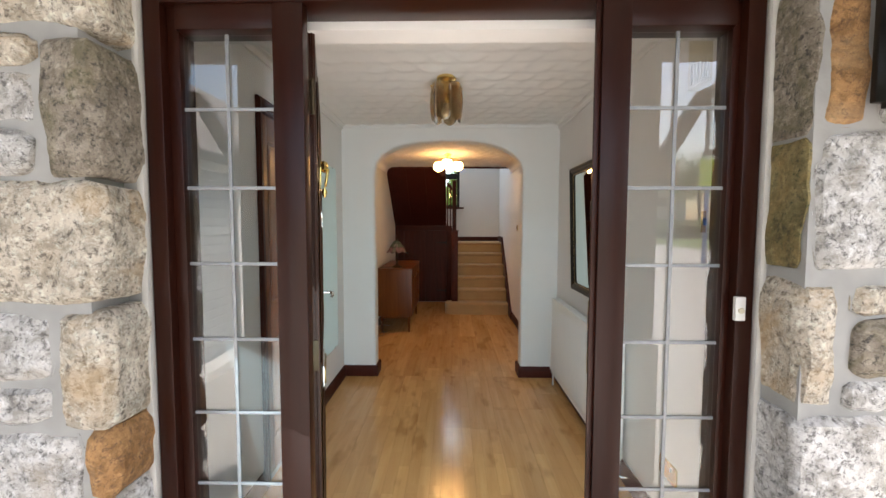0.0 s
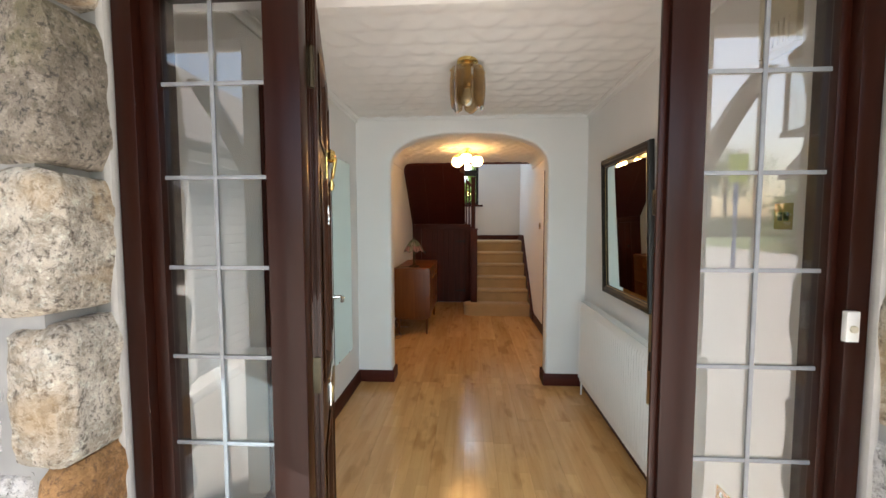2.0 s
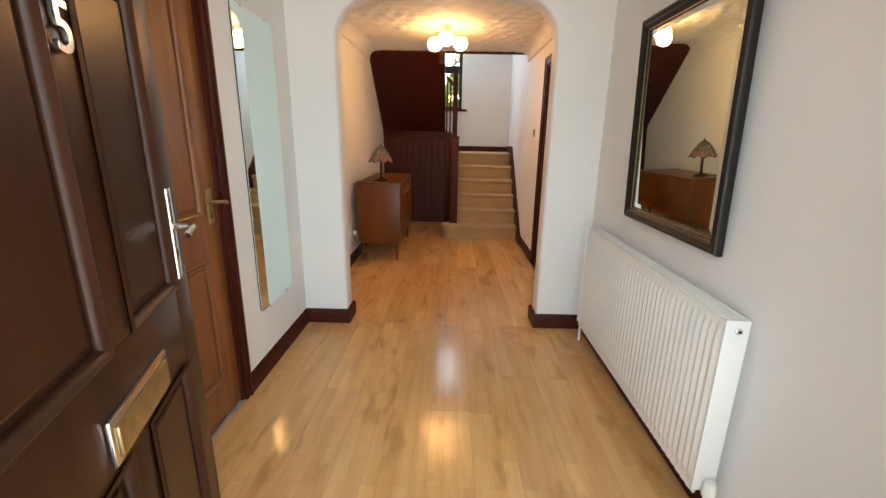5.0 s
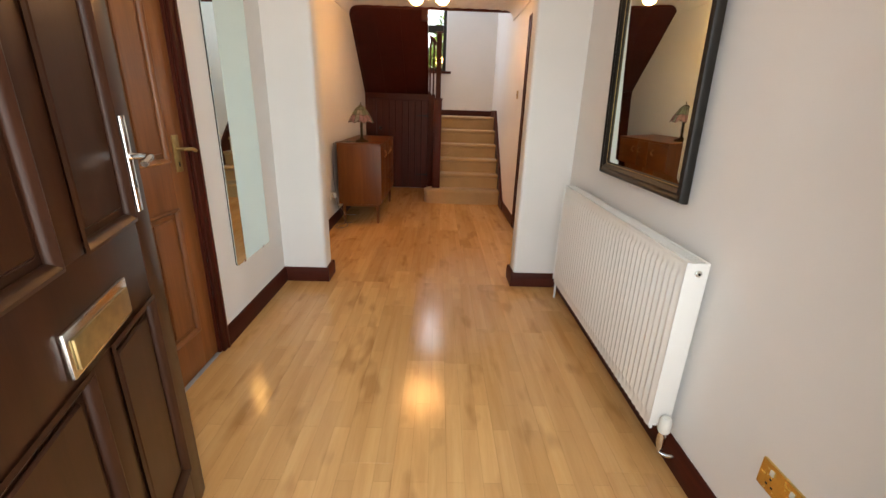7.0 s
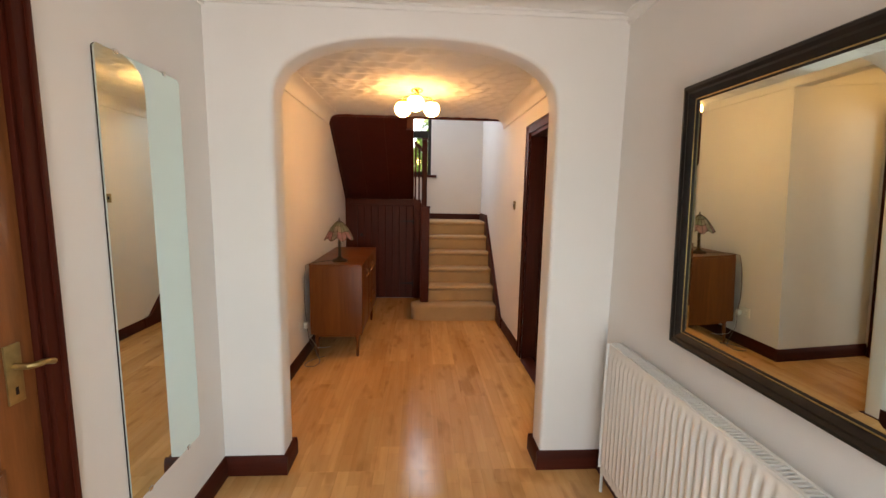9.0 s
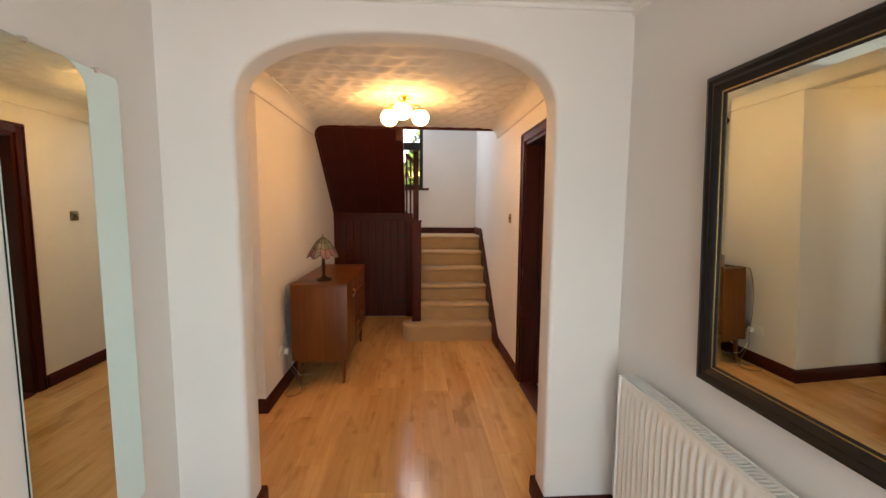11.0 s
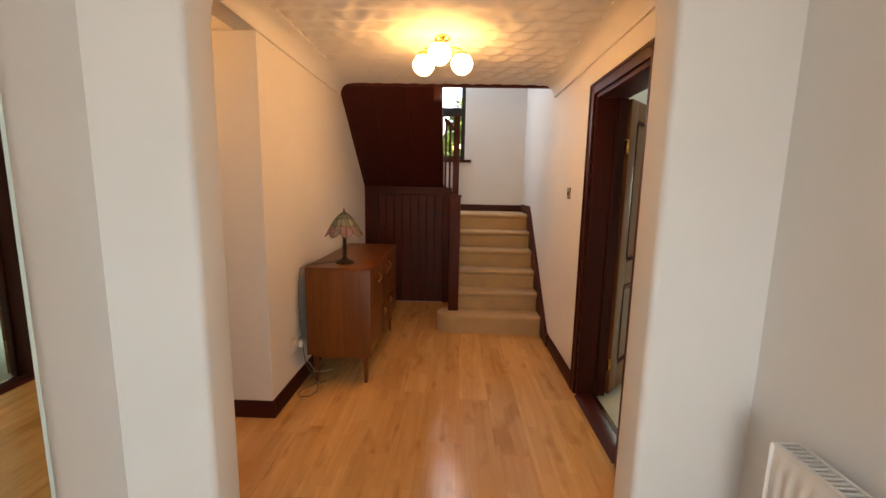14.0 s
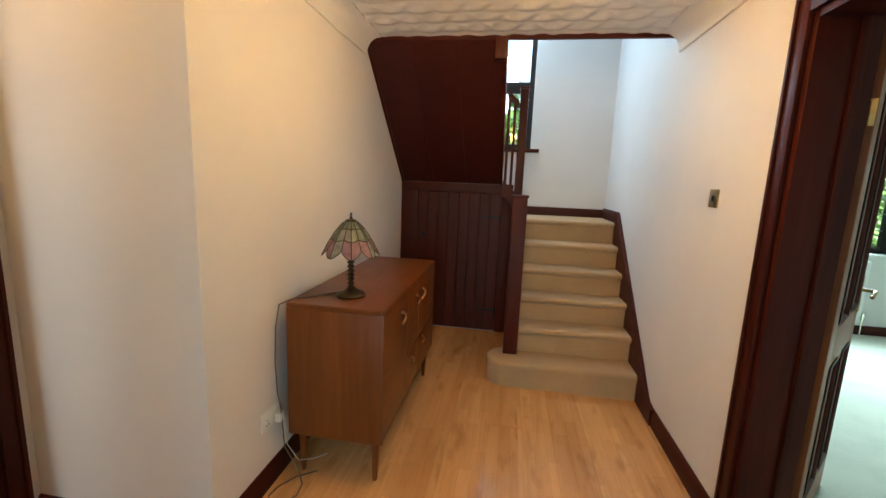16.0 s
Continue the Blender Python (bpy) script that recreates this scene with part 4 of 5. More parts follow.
part("top", prism(rounded_rect(SX0, SX1 + 0.004, SY0, SY1, 0.018), SZ1 - 0.022, SZ1, "z", 0.004), "teak", sb)
for y0, y1 in ((SY0 + 0.002, SY0 + 0.024), (SY1 - 0.024, SY1 - 0.002)):
    part("side_panel", box_bm(SX0 + 0.004, SX1, y0, y1, SZ0, SZ1 - 0.022, 0.005), "teak_side", sb)
part("back_panel", box_bm(SX0 + 0.006, SX0 + 0.018, SY0 + 0.024, SY1 - 0.024, SZ0 + 0.02, SZ1 - 0.022), "teak", sb)
part("bottom_panel", box_bm(SX0 + 0.018, SX1 - 0.004, SY0 + 0.024, SY1 - 0.024, SZ0, SZ0 + 0.02, 0.003), "teak", sb)


def half_moon(y, z, parent, r=0.03):
    hb = part("pull", tube([(SX1 + 0.006 + 0.012 * math.sin(math.pi * k / 14), y + r * math.sin(math.pi * k / 14), z + r * math.cos(math.pi * k / 14)) for k in range(15)], 0.0075, 10), "pull_wood", parent, "pale half-moon wooden pull")
    return hb


for y0, y1, z0, z1, pulls in ((6.771, 7.20, SZ0 + 0.022, SZ1 - 0.026, ((7.05, 0.742),)), (7.204, 7.468, 0.475, SZ1 - 0.026, ((7.385, 0.742),)), (7.472, 7.958, 0.475, SZ1 - 0.026, ((7.55, 0.742),)),
                              (7.204, 7.468, SZ0 + 0.022, 0.471, ((7.295, 0.405),)), (7.472, 7.958, SZ0 + 0.022, 0.471, ((7.60, 0.418),))):
    fr = part("cupboard_door" if z1 > 0.6 else "drawer_front", box_bm(SX1 - 0.018, SX1 - 0.001, y0, y1, z0, z1, 0.003), "teak", sb)
    for y, z in pulls:
        half_moon(y, z, fr, 0.03 if z > 0.6 else 0.018)
for x, y in ((SX0 + 0.05, SY0 + 0.06), (SX1 - 0.05, SY0 + 0.06), (SX0 + 0.05, SY1 - 0.06), (SX1 - 0.05, SY1 - 0.06)):
    part("leg", turned([(0.011, 0.0), (0.013, 0.02), (0.019, SZ0 - 0.02), (0.020, SZ0)], 16, "z", None, (x, y, 0.0)), "teak_side", sb)
for y in (SY0 + 0.06, SY1 - 0.06):
    part("leg_rail", box_bm(SX0 + 0.05, SX1 - 0.05, y - 0.014, y + 0.014, SZ0 - 0.034, SZ0 - 0.001, 0.003), "teak_side", sb)


def table_lamp():
    m = Matrix.Translation((-0.628, 6.945, SZ1))
    ob = thing("table_lamp", m, "leaded glass table lamp, green and pink scalloped shade, bronze stem", "lamp")
    part("base", turned([(0.070, 0.0), (0.072, 0.008), (0.060, 0.02), (0.036, 0.026), (0.02, 0.038), (0.012, 0.05)], 28), "bronze", ob)
    prof = [(0.012, 0.05)]
    for k in range(7):
        z = 0.062 + k * 0.021
        prof += [(0.011, z - 0.008), (0.0195, z), (0.011, z + 0.008)]
    prof += [(0.011, 0.215), (0.011, 0.25)]
    part("stem", turned(prof, 20), "bronze", ob)
    n = 8
    lead = bmesh.new()
    shade = part("shade", turned([(0.024, 0.362), (0.026, 0.372), (0.006, 0.378)], 20), "bronze", ob, "bronze shade cap")
    part("finial", turned([(0.005, 0.372), (0.008, 0.382), (0.004, 0.392), (0.006, 0.398), (0.0015, 0.408)], 14), "bronze", ob)

    def edge(a, v):
        lobe = abs(math.sin(a * n / 2))
        r = 0.025 + (0.080 + 0.020 * lobe) * (v ** 0.92) + 0.012 * v * v
        z = 0.366 - 0.135 * v ** 1.25 - 0.030 * lobe * v ** 3 + 0.006 * (1 - lobe) * v ** 4
        return (r * math.cos(a), r * math.sin(a), z)

    for k in range(n):
        for band, (v0, v1) in enumerate(((0.0, 0.32), (0.32, 0.66), (0.66, 1.0))):
            for half in (0, 1):
                bm = bmesh.new()
                a0 = 2 * math.pi * (k + half * 0.5) / n
                a1 = a0 + math.pi / n
                rows = [[bm.verts.new(edge(a0 + (a1 - a0) * i / 4, v0 + (v1 - v0) * j / 3)) for i in range(5)] for j in range(4)]
                for r0, r1 in zip(rows, rows[1:]):
                    for i in range(4):
                        bm.faces.new((r0[i], r0[i + 1], r1[i + 1], r1[i]))
                bmesh.ops.solidify(bm, geom=bm.faces[:], thickness=0.0025)
                part("glass_piece", bm, ("shade_green", "shade_cream" if (k + half) % 3 == 0 else "shade_green", "shade_pink" if (k * 2 + half) % 4 != 3 else "shade_cream")[band], shade)
    for k in range(2 * n):
        a = math.pi * k / n
        tube([edge(a, v / 8) for v in range(9)], 0.0022, 6, lead)
    for v in (0.32, 0.66, 1.0):
        tube([edge(2 * math.pi * i / 96, v) for i in range(97)], 0.0022, 6, lead)
    part("leading", lead, "bronze", shade)


table_lamp()


def socket(name, m, label, material, plug=False):
    ob = thing(name, m, label, "socket")
    part("plate", box_bm(-0.073, 0.073, -0.009, 0.0, -0.043, 0.043, 0.004), material, ob)
    for x in (-0.033, 0.033):
        part("switch_rocker", box_bm(x - 0.006, x + 0.006, -0.013, -0.009, 0.012, 0.03, 0.002), "white_plastic", ob)
        for dx, dz in ((0, 0.0), (-0.009, -0.02), (0.009, -0.02)):
            part("pin_hole", box_bm(x + dx - 0.003, x + dx + 0.003, -0.0095, -0.0088, dz - 0.003, dz + 0.003), "iron", ob)
    return ob


socket("wall_socket", Matrix.Translation((XL2, 6.70, 0.33)) @ pose(0, 0, 0, 0, 0, 90), "white double socket on the wall behind the sideboard", "white_plastic")
plug = thing("plug", Matrix.Translation((XL2 + 0.013, 6.735, 0.318)) @ pose(0, 0, 0, 0, 0, 90), "white mains plug in the wall socket", "plug")
part("plug_body", box_bm(-0.022, 0.022, -0.032, 0.0, -0.024, 0.024, 0.007), "white_plastic", plug)
lc = thing("lamp_cable", None, "thin dark lamp flex trailing down the wall to the floor", "cable")
part("flex", tube([(-0.66, 6.99, 0.877), (-0.74, 6.93, 0.876), (-0.855, 6.80, 0.877), (-0.885, 6.735, 0.865), (-0.893, 6.715, 0.76), (-0.897, 6.71, 0.60), (-0.893, 6.715, 0.45), (-0.885, 6.725, 0.36), (-0.882, 6.73, 0.29), (-0.86, 6.71, 0.18), (-0.80, 6.72, 0.06), (-0.77, 6.70, 0.006)], 0.0032, 8), "cable", lc)
part("floor_loop", tube([(-0.77, 6.70, 0.005), (-0.76, 6.63, 0.005), (-0.79, 6.57, 0.005), (-0.85, 6.56, 0.005), (-0.88, 6.60, 0.005), (-0.87, 6.66, 0.005), (-0.82, 6.74, 0.005), (-0.74, 6.80, 0.005)], 0.0032, 8), "cable", lc)
wc = thing("telephone_cable", None, "thin pale cable looping down behind the sideboard", "cable")
part("flex", tube([(-0.872, 6.735, 0.30), (-0.84, 6.70, 0.20), (-0.79, 6.71, 0.12), (-0.74, 6.76, 0.10), (-0.70, 6.82, 0.09)], 0.002, 8), "sealant", wc)


# ---- mirrors ----
def frameless_mirror():
    ob = thing("wall_mirror", Matrix.Translation((XL, 4.708, 1.168)), "tall frameless wall mirror held by small clips", "mirror")
    hw, hh, c = 0.228, 0.788, 0.012
    out = [(-hw + c, -hh), (hw - c, -hh), (hw, -hh + c), (hw, hh - c), (hw - c, hh), (-hw + c, hh), (-hw, hh - c), (-hw, -hh + c)]
    part("backing", prism(out, 0.001, 0.006, "x"), "black_paint", ob, "dark mirror backing", False)
    part("mirror_glass", prism(out, 0.0062, 0.011, "x"), "mirror_silver", ob, "silvered glass", False)
    for y in (-0.13, 0.13):
        for z in (-hh, hh):
            part("clip", box_bm(0.0, 0.0135, y - 0.01, y + 0.01, z - 0.008, z + 0.008, 0.002), "chrome", ob)


frameless_mirror()


def framed_mirror():
    m = Matrix.Translation((XR - 0.012, 4.186, 0.955)) @ pose(0, 0, 0, 0, -1.9, 0)
    ob = thing("framed_mirror", m, "wall mirror with bright edges in a worn black moulded frame", "mirror")
    hw, h, w = 0.405, 0.958, 0.062
    prof = [(0.0, 0.0), (0.0, 0.020), (0.006, 0.030), (0.016, 0.032), (0.026, 0.026), (0.034, 0.028), (0.044, 0.022), (0.050, 0.014), (0.056, 0.014), (w, 0.008), (w, 0.0)]
    for name, corners in (("frame_rail", ((-hw, 0, hw, 0), (-hw, h, hw, h))), ("frame_stile", ((-hw, 0, -hw, h), (hw, 0, hw, h)))):
        for y0, z0, y1, z1 in corners:
            bm = bmesh.new()
            ends = []
            for (y, z) in ((y0, z0), (y1, z1)):
                iy, iz = (1 if y < 0 else -1), (1 if z < h / 2 else -1)
                ends.append([bm.verts.new((-d, y + iy * o, z + iz * o)) for o, d in prof])
            n = len(prof)
            for i in range(n):
                bm.faces.new((ends[0][i], ends[0][(i + 1) % n], ends[1][(i + 1) % n], ends[1][i]))
            bm.faces.new(ends[0])
            bm.faces.new(ends[1][::-1])
            part(name, bm, "black_paint", ob)
    g = bmesh.new()
    a, b = w - 0.003, w + 0.022
    outer = [g.verts.new((-0.008, y, z)) for y, z in ((-hw + a, a), (hw - a, a), (hw - a, h - a), (-hw + a, h - a))]
    inner = [g.verts.new((-0.0098, y, z)) for y, z in ((-hw + b, b), (hw - b, b), (hw - b, h - b), (-hw + b, h - b))]
    back = [g.verts.new((-0.003, v.co.y, v.co.z)) for v in outer]
    for i in range(4):
        j = (i + 1) % 4
        g.faces.new((outer[i], outer[j], inner[j], inner[i]))
        g.faces.new((outer[i], back[i], back[j], outer[j]))
    g.faces.new(inner)
    g.faces.new(back[::-1])
    part("mirror_glass", g, "mirror_silver", ob, "bevelled silvered glass", False)
    for k, (y0, z0, y1, z1) in enumerate(((-hw + 0.052, 0.052, hw - 0.052, 0.056), (-hw + 0.052, h - 0.056, hw - 0.052, h - 0.052))):
        part("gilt_slip", box_bm(-0.0155, -0.012, y0, y1, z0, z1, 0.001), "gilt", ob)
    for y in (-hw + 0.052, hw - 0.056):
        part("gilt_slip", box_bm(-0.0155, -0.012, y, y + 0.004, 0.056, h - 0.056, 0.001), "gilt", ob)


framed_mirror()


# ---- radiator ----
def radiator():
    y0, y1, z0, z1, xf, xb = 3.565, 4.96, 0.135, 0.808, 1.022, 1.105
    ob = thing("radiator", None, "white ribbed panel radiator with top grille below the mirror", "radiator")

    def ribbed(x, out):
        bm = bmesh.new()
        ys = []
        n = 38
        pitch = (y1 - y0 - 0.03) / n
        for k in range(n):
            b = y0 + 0.015 + k * pitch
            ys += [(b, 0.0), (b + pitch * 0.20, 0.0), (b + pitch * 0.42, 0.009), (b + pitch * 0.78, 0.009), (b + pitch * 1.0, 0.0)]
        ys = [(y0, 0.0)] + ys + [(y1, 0.0)]
        zs = [(z0, 0.35), (z0 + 0.02, 0.0), (z0 + 0.045, 0.0), (z0 + 0.065, 1.0), (z1 - 0.065, 1.0), (z1 - 0.045, 0.0), (z1 - 0.016, 0.0), (z1 - 0.004, -0.35), (z1, -0.9)]
        rows = []
        for z, f in zs:
            rows.append([bm.verts.new((x - out * (d * max(f, 0.0) - 0.012 * min(f, 0.0) * -1), y, z)) for y, d in ys])
        for a, b in zip(rows, rows[1:]):
            for i in range(len(ys) - 1):
                bm.faces.new((a[i], a[i + 1], b[i + 1], b[i]))
        return bm

    part("front_panel", ribbed(xf + 0.015, 1), "white_enamel", ob)
    part("front_core", box_bm(xf + 0.017, xf + 0.024, y0 + 0.002, y1 - 0.002, z0, z1 - 0.012, 0.003), "white_enamel", ob)
    part("back_panel", box_bm(xb - 0.012, xb, y0 + 0.004, y1 - 0.004, z0, z1 - 0.008, 0.003), "white_enamel", ob)
    for a, b in ((y0 - 0.004, y0), (y1, y1 + 0.004)):
        part("side_cover", box_bm(xf + 0.004, xb, a, b, z0 + 0.02, z1, 0.0015), "white_enamel", ob)
    gr = part("top_grille", box_bm(xf + 0.012, xf + 0.022, y0, y1, z1 - 0.006, z1 + 0.001, 0.002), "white_enamel", ob)
    part("grille_rail", box_bm(xb - 0.012, xb - 0.002, y0, y1, z1 - 0.006, z1 + 0.001, 0.002), "white_enamel", gr)
    bm = bmesh.new()
    n = 86
    for k in range(n + 1):
        y = y0 + (y1 - y0) * k / n
        box_bm(xf + 0.022, xb - 0.012, y - 0.003, y + 0.003, z1 - 0.006, z1 - 0.001, bm=bm)
    tagged(part("grille_slats", bm, "white_enamel", gr, "", False), kind="stuff")
    fins = bmesh.new()
    for k in range(60):
        y = y0 + 0.02 + (y1 - y0 - 0.04) * k / 59
        box_bm(xf + 0.03, xb - 0.014, y - 0.002, y + 0.002, z0 + 0.03, z1 - 0.05, bm=fins)
    tagged(part("fins", fins, "white_enamel", ob, "", False), kind="stuff")
    plugm = part("air_vent", turned([(0.011, 0.0), (0.011, -0.006), (0.008, -0.008)], 18, "y", None, ((xf + xb) / 2 + 0.005, y0 - 0.004, z1 - 0.035)), "chrome", ob)
    part("vent_pin", turned([(0.004, 0.0), (0.004, -0.004)], 12, "y", None, ((xf + xb) / 2 + 0.005, y0 - 0.011, z1 - 0.035)), "iron", plugm)
    va = part("valve", turned([(0.012, 0.02), (0.016, 0.0), (0.015, -0.03), (0.010, -0.05)], 18, "z", None, (1.066, y0 - 0.035, 0.13)), "chrome", ob)
    part("valve_tail", turned([(0.012, 0.0), (0.012, -0.035)], 14, "y", None, (1.066, y0, 0.16)), "chrome", va)
    part("valve_head", turned([(0.018, 0.0), (0.022, 0.008), (0.022, 0.05), (0.016, 0.062), (0.0, 0.064)], 22, "z", None, (1.066, y0 - 0.035, 0.155)), "white_plastic", va, "white valve head")
    part("pipe", tube([(1.066, y0 - 0.035, 0.10), (1.066, y0 - 0.035, 0.062), (1.085, y0 - 0.05, 0.058), (1.115, y0 - 0.055, 0.058)], 0.0075), "chrome", ob)
    part("pipe", tube([(1.06, y1 + 0.025, 0.15), (1.06, y1 + 0.025, 0.0)], 0.0075), "white_enamel", ob)
    part("valve_tail", turned([(0.012, 0.0), (0.012, 0.035)], 14, "y", None, (1.06, y1, 0.155)), "chrome", ob)
    for y in (y0 + 0.2, y1 - 0.2):
        part("bracket", box_bm(xb, XR - 0.001, y - 0.02, y + 0.02, z0 + 0.05, z1 - 0.05, 0.002), "white_enamel", ob)


radiator()

# ---- ceiling lights ----
def amber_light():
    ob = thing("ceiling_light", Matrix.Translation((0.092, 3.925, CEIL)), "unlit ceiling light of smoked amber glass petals", "ceiling light")
    part("rose", turned([(0.062, 0.0), (0.062, -0.018), (0.05, -0.03), (0.02, -0.036), (0.014, -0.05)], 28), "brass", ob)
    part("stem", turned([(0.012, -0.04), (0.012, -0.10), (0.018, -0.11), (0.018, -0.16), (0.012, -0.17)], 16), "brass", ob)
    part("bulb", turned([(0.012, -0.17), (0.014, -0.19), (0.024, -0.215), (0.024, -0.24), (0.012, -0.258), (0.0, -0.262)], 18), "white_plastic", ob)
    for k in range(6):
        a0 = 2 * math.pi * (k + 0.25) / 6
        bm = bmesh.new()
        rows = []
        for j in range(13):
            v = j / 12
            z = -0.050 - 0.232 * v
            r = 0.088 + 0.016 * math.sin(math.pi * (0.10 + 0.84 * v))
            w = math.radians(27) * (1.0 if v < 0.86 else math.sqrt(max(0.0, 1 - ((v - 0.86) / 0.14) ** 2)) * 0.80 + 0.20)
            rows.append([bm.verts.new((r * math.cos(a0 + w * s / 4), r * math.sin(a0 + w * s / 4), z)) for s in range(-4, 5)])
        for r0, r1 in zip(rows, rows[1:]):
            for i in range(8):
                bm.faces.new((r0[i], r0[i + 1], r1[i + 1], r1[i]))
        bmesh.ops.solidify(bm, geom=bm.faces[:], thickness=0.005)
        pt = part("petal", bm, "amber_glass", ob, "curved smoked amber glass petal")
        part("petal_screw", turned([(0.006, 0.0), (0.006, 0.008), (0.003, 0.011)], 12, "x", None, (0.0, 0.0, 0.0)), "brass", pt).matrix_local = Matrix.Rotation(a0, 4, "Z") @ Matrix.Translation((0.094, 0, -0.065))


amber_light()


def globe_light():
    c = Vector((0.078, 6.735, CEIL2))
    ob = thing("globe_light", Matrix.Translation(c), "brass ceiling light with three glowing glass globes", "ceiling light")
    part("rose", turned([(0.056, 0.0), (0.056, -0.01), (0.045, -0.022), (0.018, -0.03), (0.012, -0.045), (0.006, -0.05)], 28), "brass", ob)
    for x, y, z in ((-0.122, 0.055, -0.158), (0.128, 0.055, -0.150), (-0.010, -0.150, -0.148)):
        d = Vector((x, y, 0)).normalized()
        arm = part("arm", tube([(d.x * 0.01, d.y * 0.01, -0.035), (x * 0.35, y * 0.35, -0.06), (x * 0.7, y * 0.7, -0.055), (x * 0.95, y * 0.95, -0.06), (x, y, -0.085)], 0.005, 10), "brass", ob)
        part("collar", turned([(0.014, -0.076), (0.034, -0.082), (0.047, -0.096), (0.049, -0.106), (0.046, -0.106)], 20, "z", None, (x, y, 0)), "brass", arm)
        bm = bmesh.new()
        rows = []
        for j in range(17):
            th = math.pi * (0.12 + 0.88 * j / 16)
            ring = []
            for i in range(40):
                a = 2 * math.pi * i / 40
                r = 0.068 * (1 + 0.03 * math.cos(a * 10) * math.sin(th) ** 2)
                ring.append(bm.verts.new((x + r * math.sin(th) * math.cos(a), y + r * math.sin(th) * math.sin(a), z + r * math.cos(th))))
            rows.append(ring)
        for r0, r1 in zip(rows, rows[1:]):
            for i in range(40):
                bm.faces.new((r0[i], r0[(i + 1) % 40], r1[(i + 1) % 40], r1[i]))
        bmesh.ops.remove_doubles(bm, verts=bm.verts[:], dist=0.0004)
        part("globe", bm, "lit_globe", arm, "glowing pressed glass globe")


globe_light()


def assumed_passage_light():
    # lamp never in view, assumed from the warm light on the passage wall
    ob = thing("assumed_passage_light", Matrix.Translation((-1.45, 5.62, CEIL2)), "assumed ceiling globe lamp, out of view, for warm light in the passage", "ceiling light")
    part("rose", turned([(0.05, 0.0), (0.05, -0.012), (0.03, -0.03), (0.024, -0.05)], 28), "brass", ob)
    part("globe", turned([(0.026, -0.05), (0.055, -0.07), (0.072, -0.11), (0.068, -0.15), (0.045, -0.18), (0.012, -0.195)], 32), "unseen_globe", ob, "glowing glass globe")


assumed_passage_light()


# ---- small wall things ----
def switch(name, m, label, material, rockers=1, w=0.043):
    ob = thing(name, m, label, "light switch")
    part("plate", box_bm(-w, w, -0.007, 0.0, -0.043, 0.043, 0.003), material, ob)
    for k in range(rockers):
        x = (k - (rockers - 1) / 2) * 0.026
        part("rocker", box_bm(x - 0.009, x + 0.009, -0.012, -0.007, -0.014, 0.014, 0.003), "black_paint", ob)


switch("light_switch", Matrix.Translation((XR2, 7.245, 1.413)) @ pose(0, 0, 0, 0, 0, -90), "aged brass light switch with dark rocker", "aged_brass")
switch("light_switch", Matrix.Translation((XR, 2.90, 1.487)) @ pose(0, 0, 0, 0, 0, -90), "aged brass light switch with two dark rockers", "aged_brass", 2)
socket("wall_socket", Matrix.Translation((XR, 3.12, 0.345)) @ pose(0, 0, 0, 0, 0, -90), "brass double socket low on the entrance wall", "brass")
ch = thing("door_chime", Matrix.Translation((XR, 2.915, 2.125)) @ pose(0, 0, 0, 0, 0, -90), "cream ribbed plastic door chime box high on the wall", "door chime")
part("case", box_bm(-0.085, 0.085, -0.05, 0.0, -0.11, 0.11, 0.008), "cream_plastic", ch)
for k in range(6):
    part("rib", box_bm(-0.055 + k * 0.022 - 0.004, -0.055 + k * 0.022 + 0.004, -0.054, -0.0495, -0.095, -0.02, 0.001), "cream_plastic", ch)

# ---- side room seen through the right doorway ----
Y_RW = 9.95
structure("wall_room_back", boxes((1.27, 3.02, Y_RW, Y_RW + 0.25, 0, 2.5), (3.02, 4.05, Y_RW, Y_RW + 0.25, 0, 0.87), (3.02, 4.05, Y_RW, Y_RW + 0.25, 2.03, 2.5), (4.05, 5.0, Y_RW, Y_RW + 0.25, 0, 2.5)), "wall_paint", "white plaster wall with the side room window", "wall")
structure("wall_room_side", boxes((5.0, 5.2, 4.5, 10.2, 0, 2.5), (XR2 + 0.2, 5.0, 4.5, 4.6, 0, 2.5)), "wall_paint", "white plaster walls closing the side room", "wall")
structure("wall_room_hall", boxes((XR2 + 0.1955, XR2 + 0.21, 4.6, 5.955, 0, 2.5), (XR2 + 0.1955, XR2 + 0.21, 6.745, Y_RW, 0, 2.5), (XR2 + 0.1955, XR2 + 0.21, 5.955, 6.745, 2.06, 2.5)), "wall_paint", "white plaster on the room side of the hall wall", "wall")
skirting("baseboard_room", (1.29, Y_RW), (5.0, Y_RW), (0, -1), 0.10)
w2 = thing("window_2", None, "dark-framed side room window over green shrubs", "window", kind="structure")
for a, b in ((3.02, 3.075), (3.50, 3.56), (3.995, 4.05)):
    part("window_frame", box_bm(a, b, 10.06, 10.13, 0.87, 2.03, 0.005), "black_paint", w2)
for z0, z1 in ((0.87, 0.93), (1.97, 2.03)):
    part("window_frame", box_bm(3.075, 3.995, 10.063, 10.127, z0, z1, 0.005), "black_paint", w2)
for a, b in ((3.075, 3.50), (3.56, 3.995)):
    g = part("pane", box_bm(a, b, 10.09, 10.095, 0.93, 1.97), "window_glass", w2, "", False)
    g.visible_shadow = False
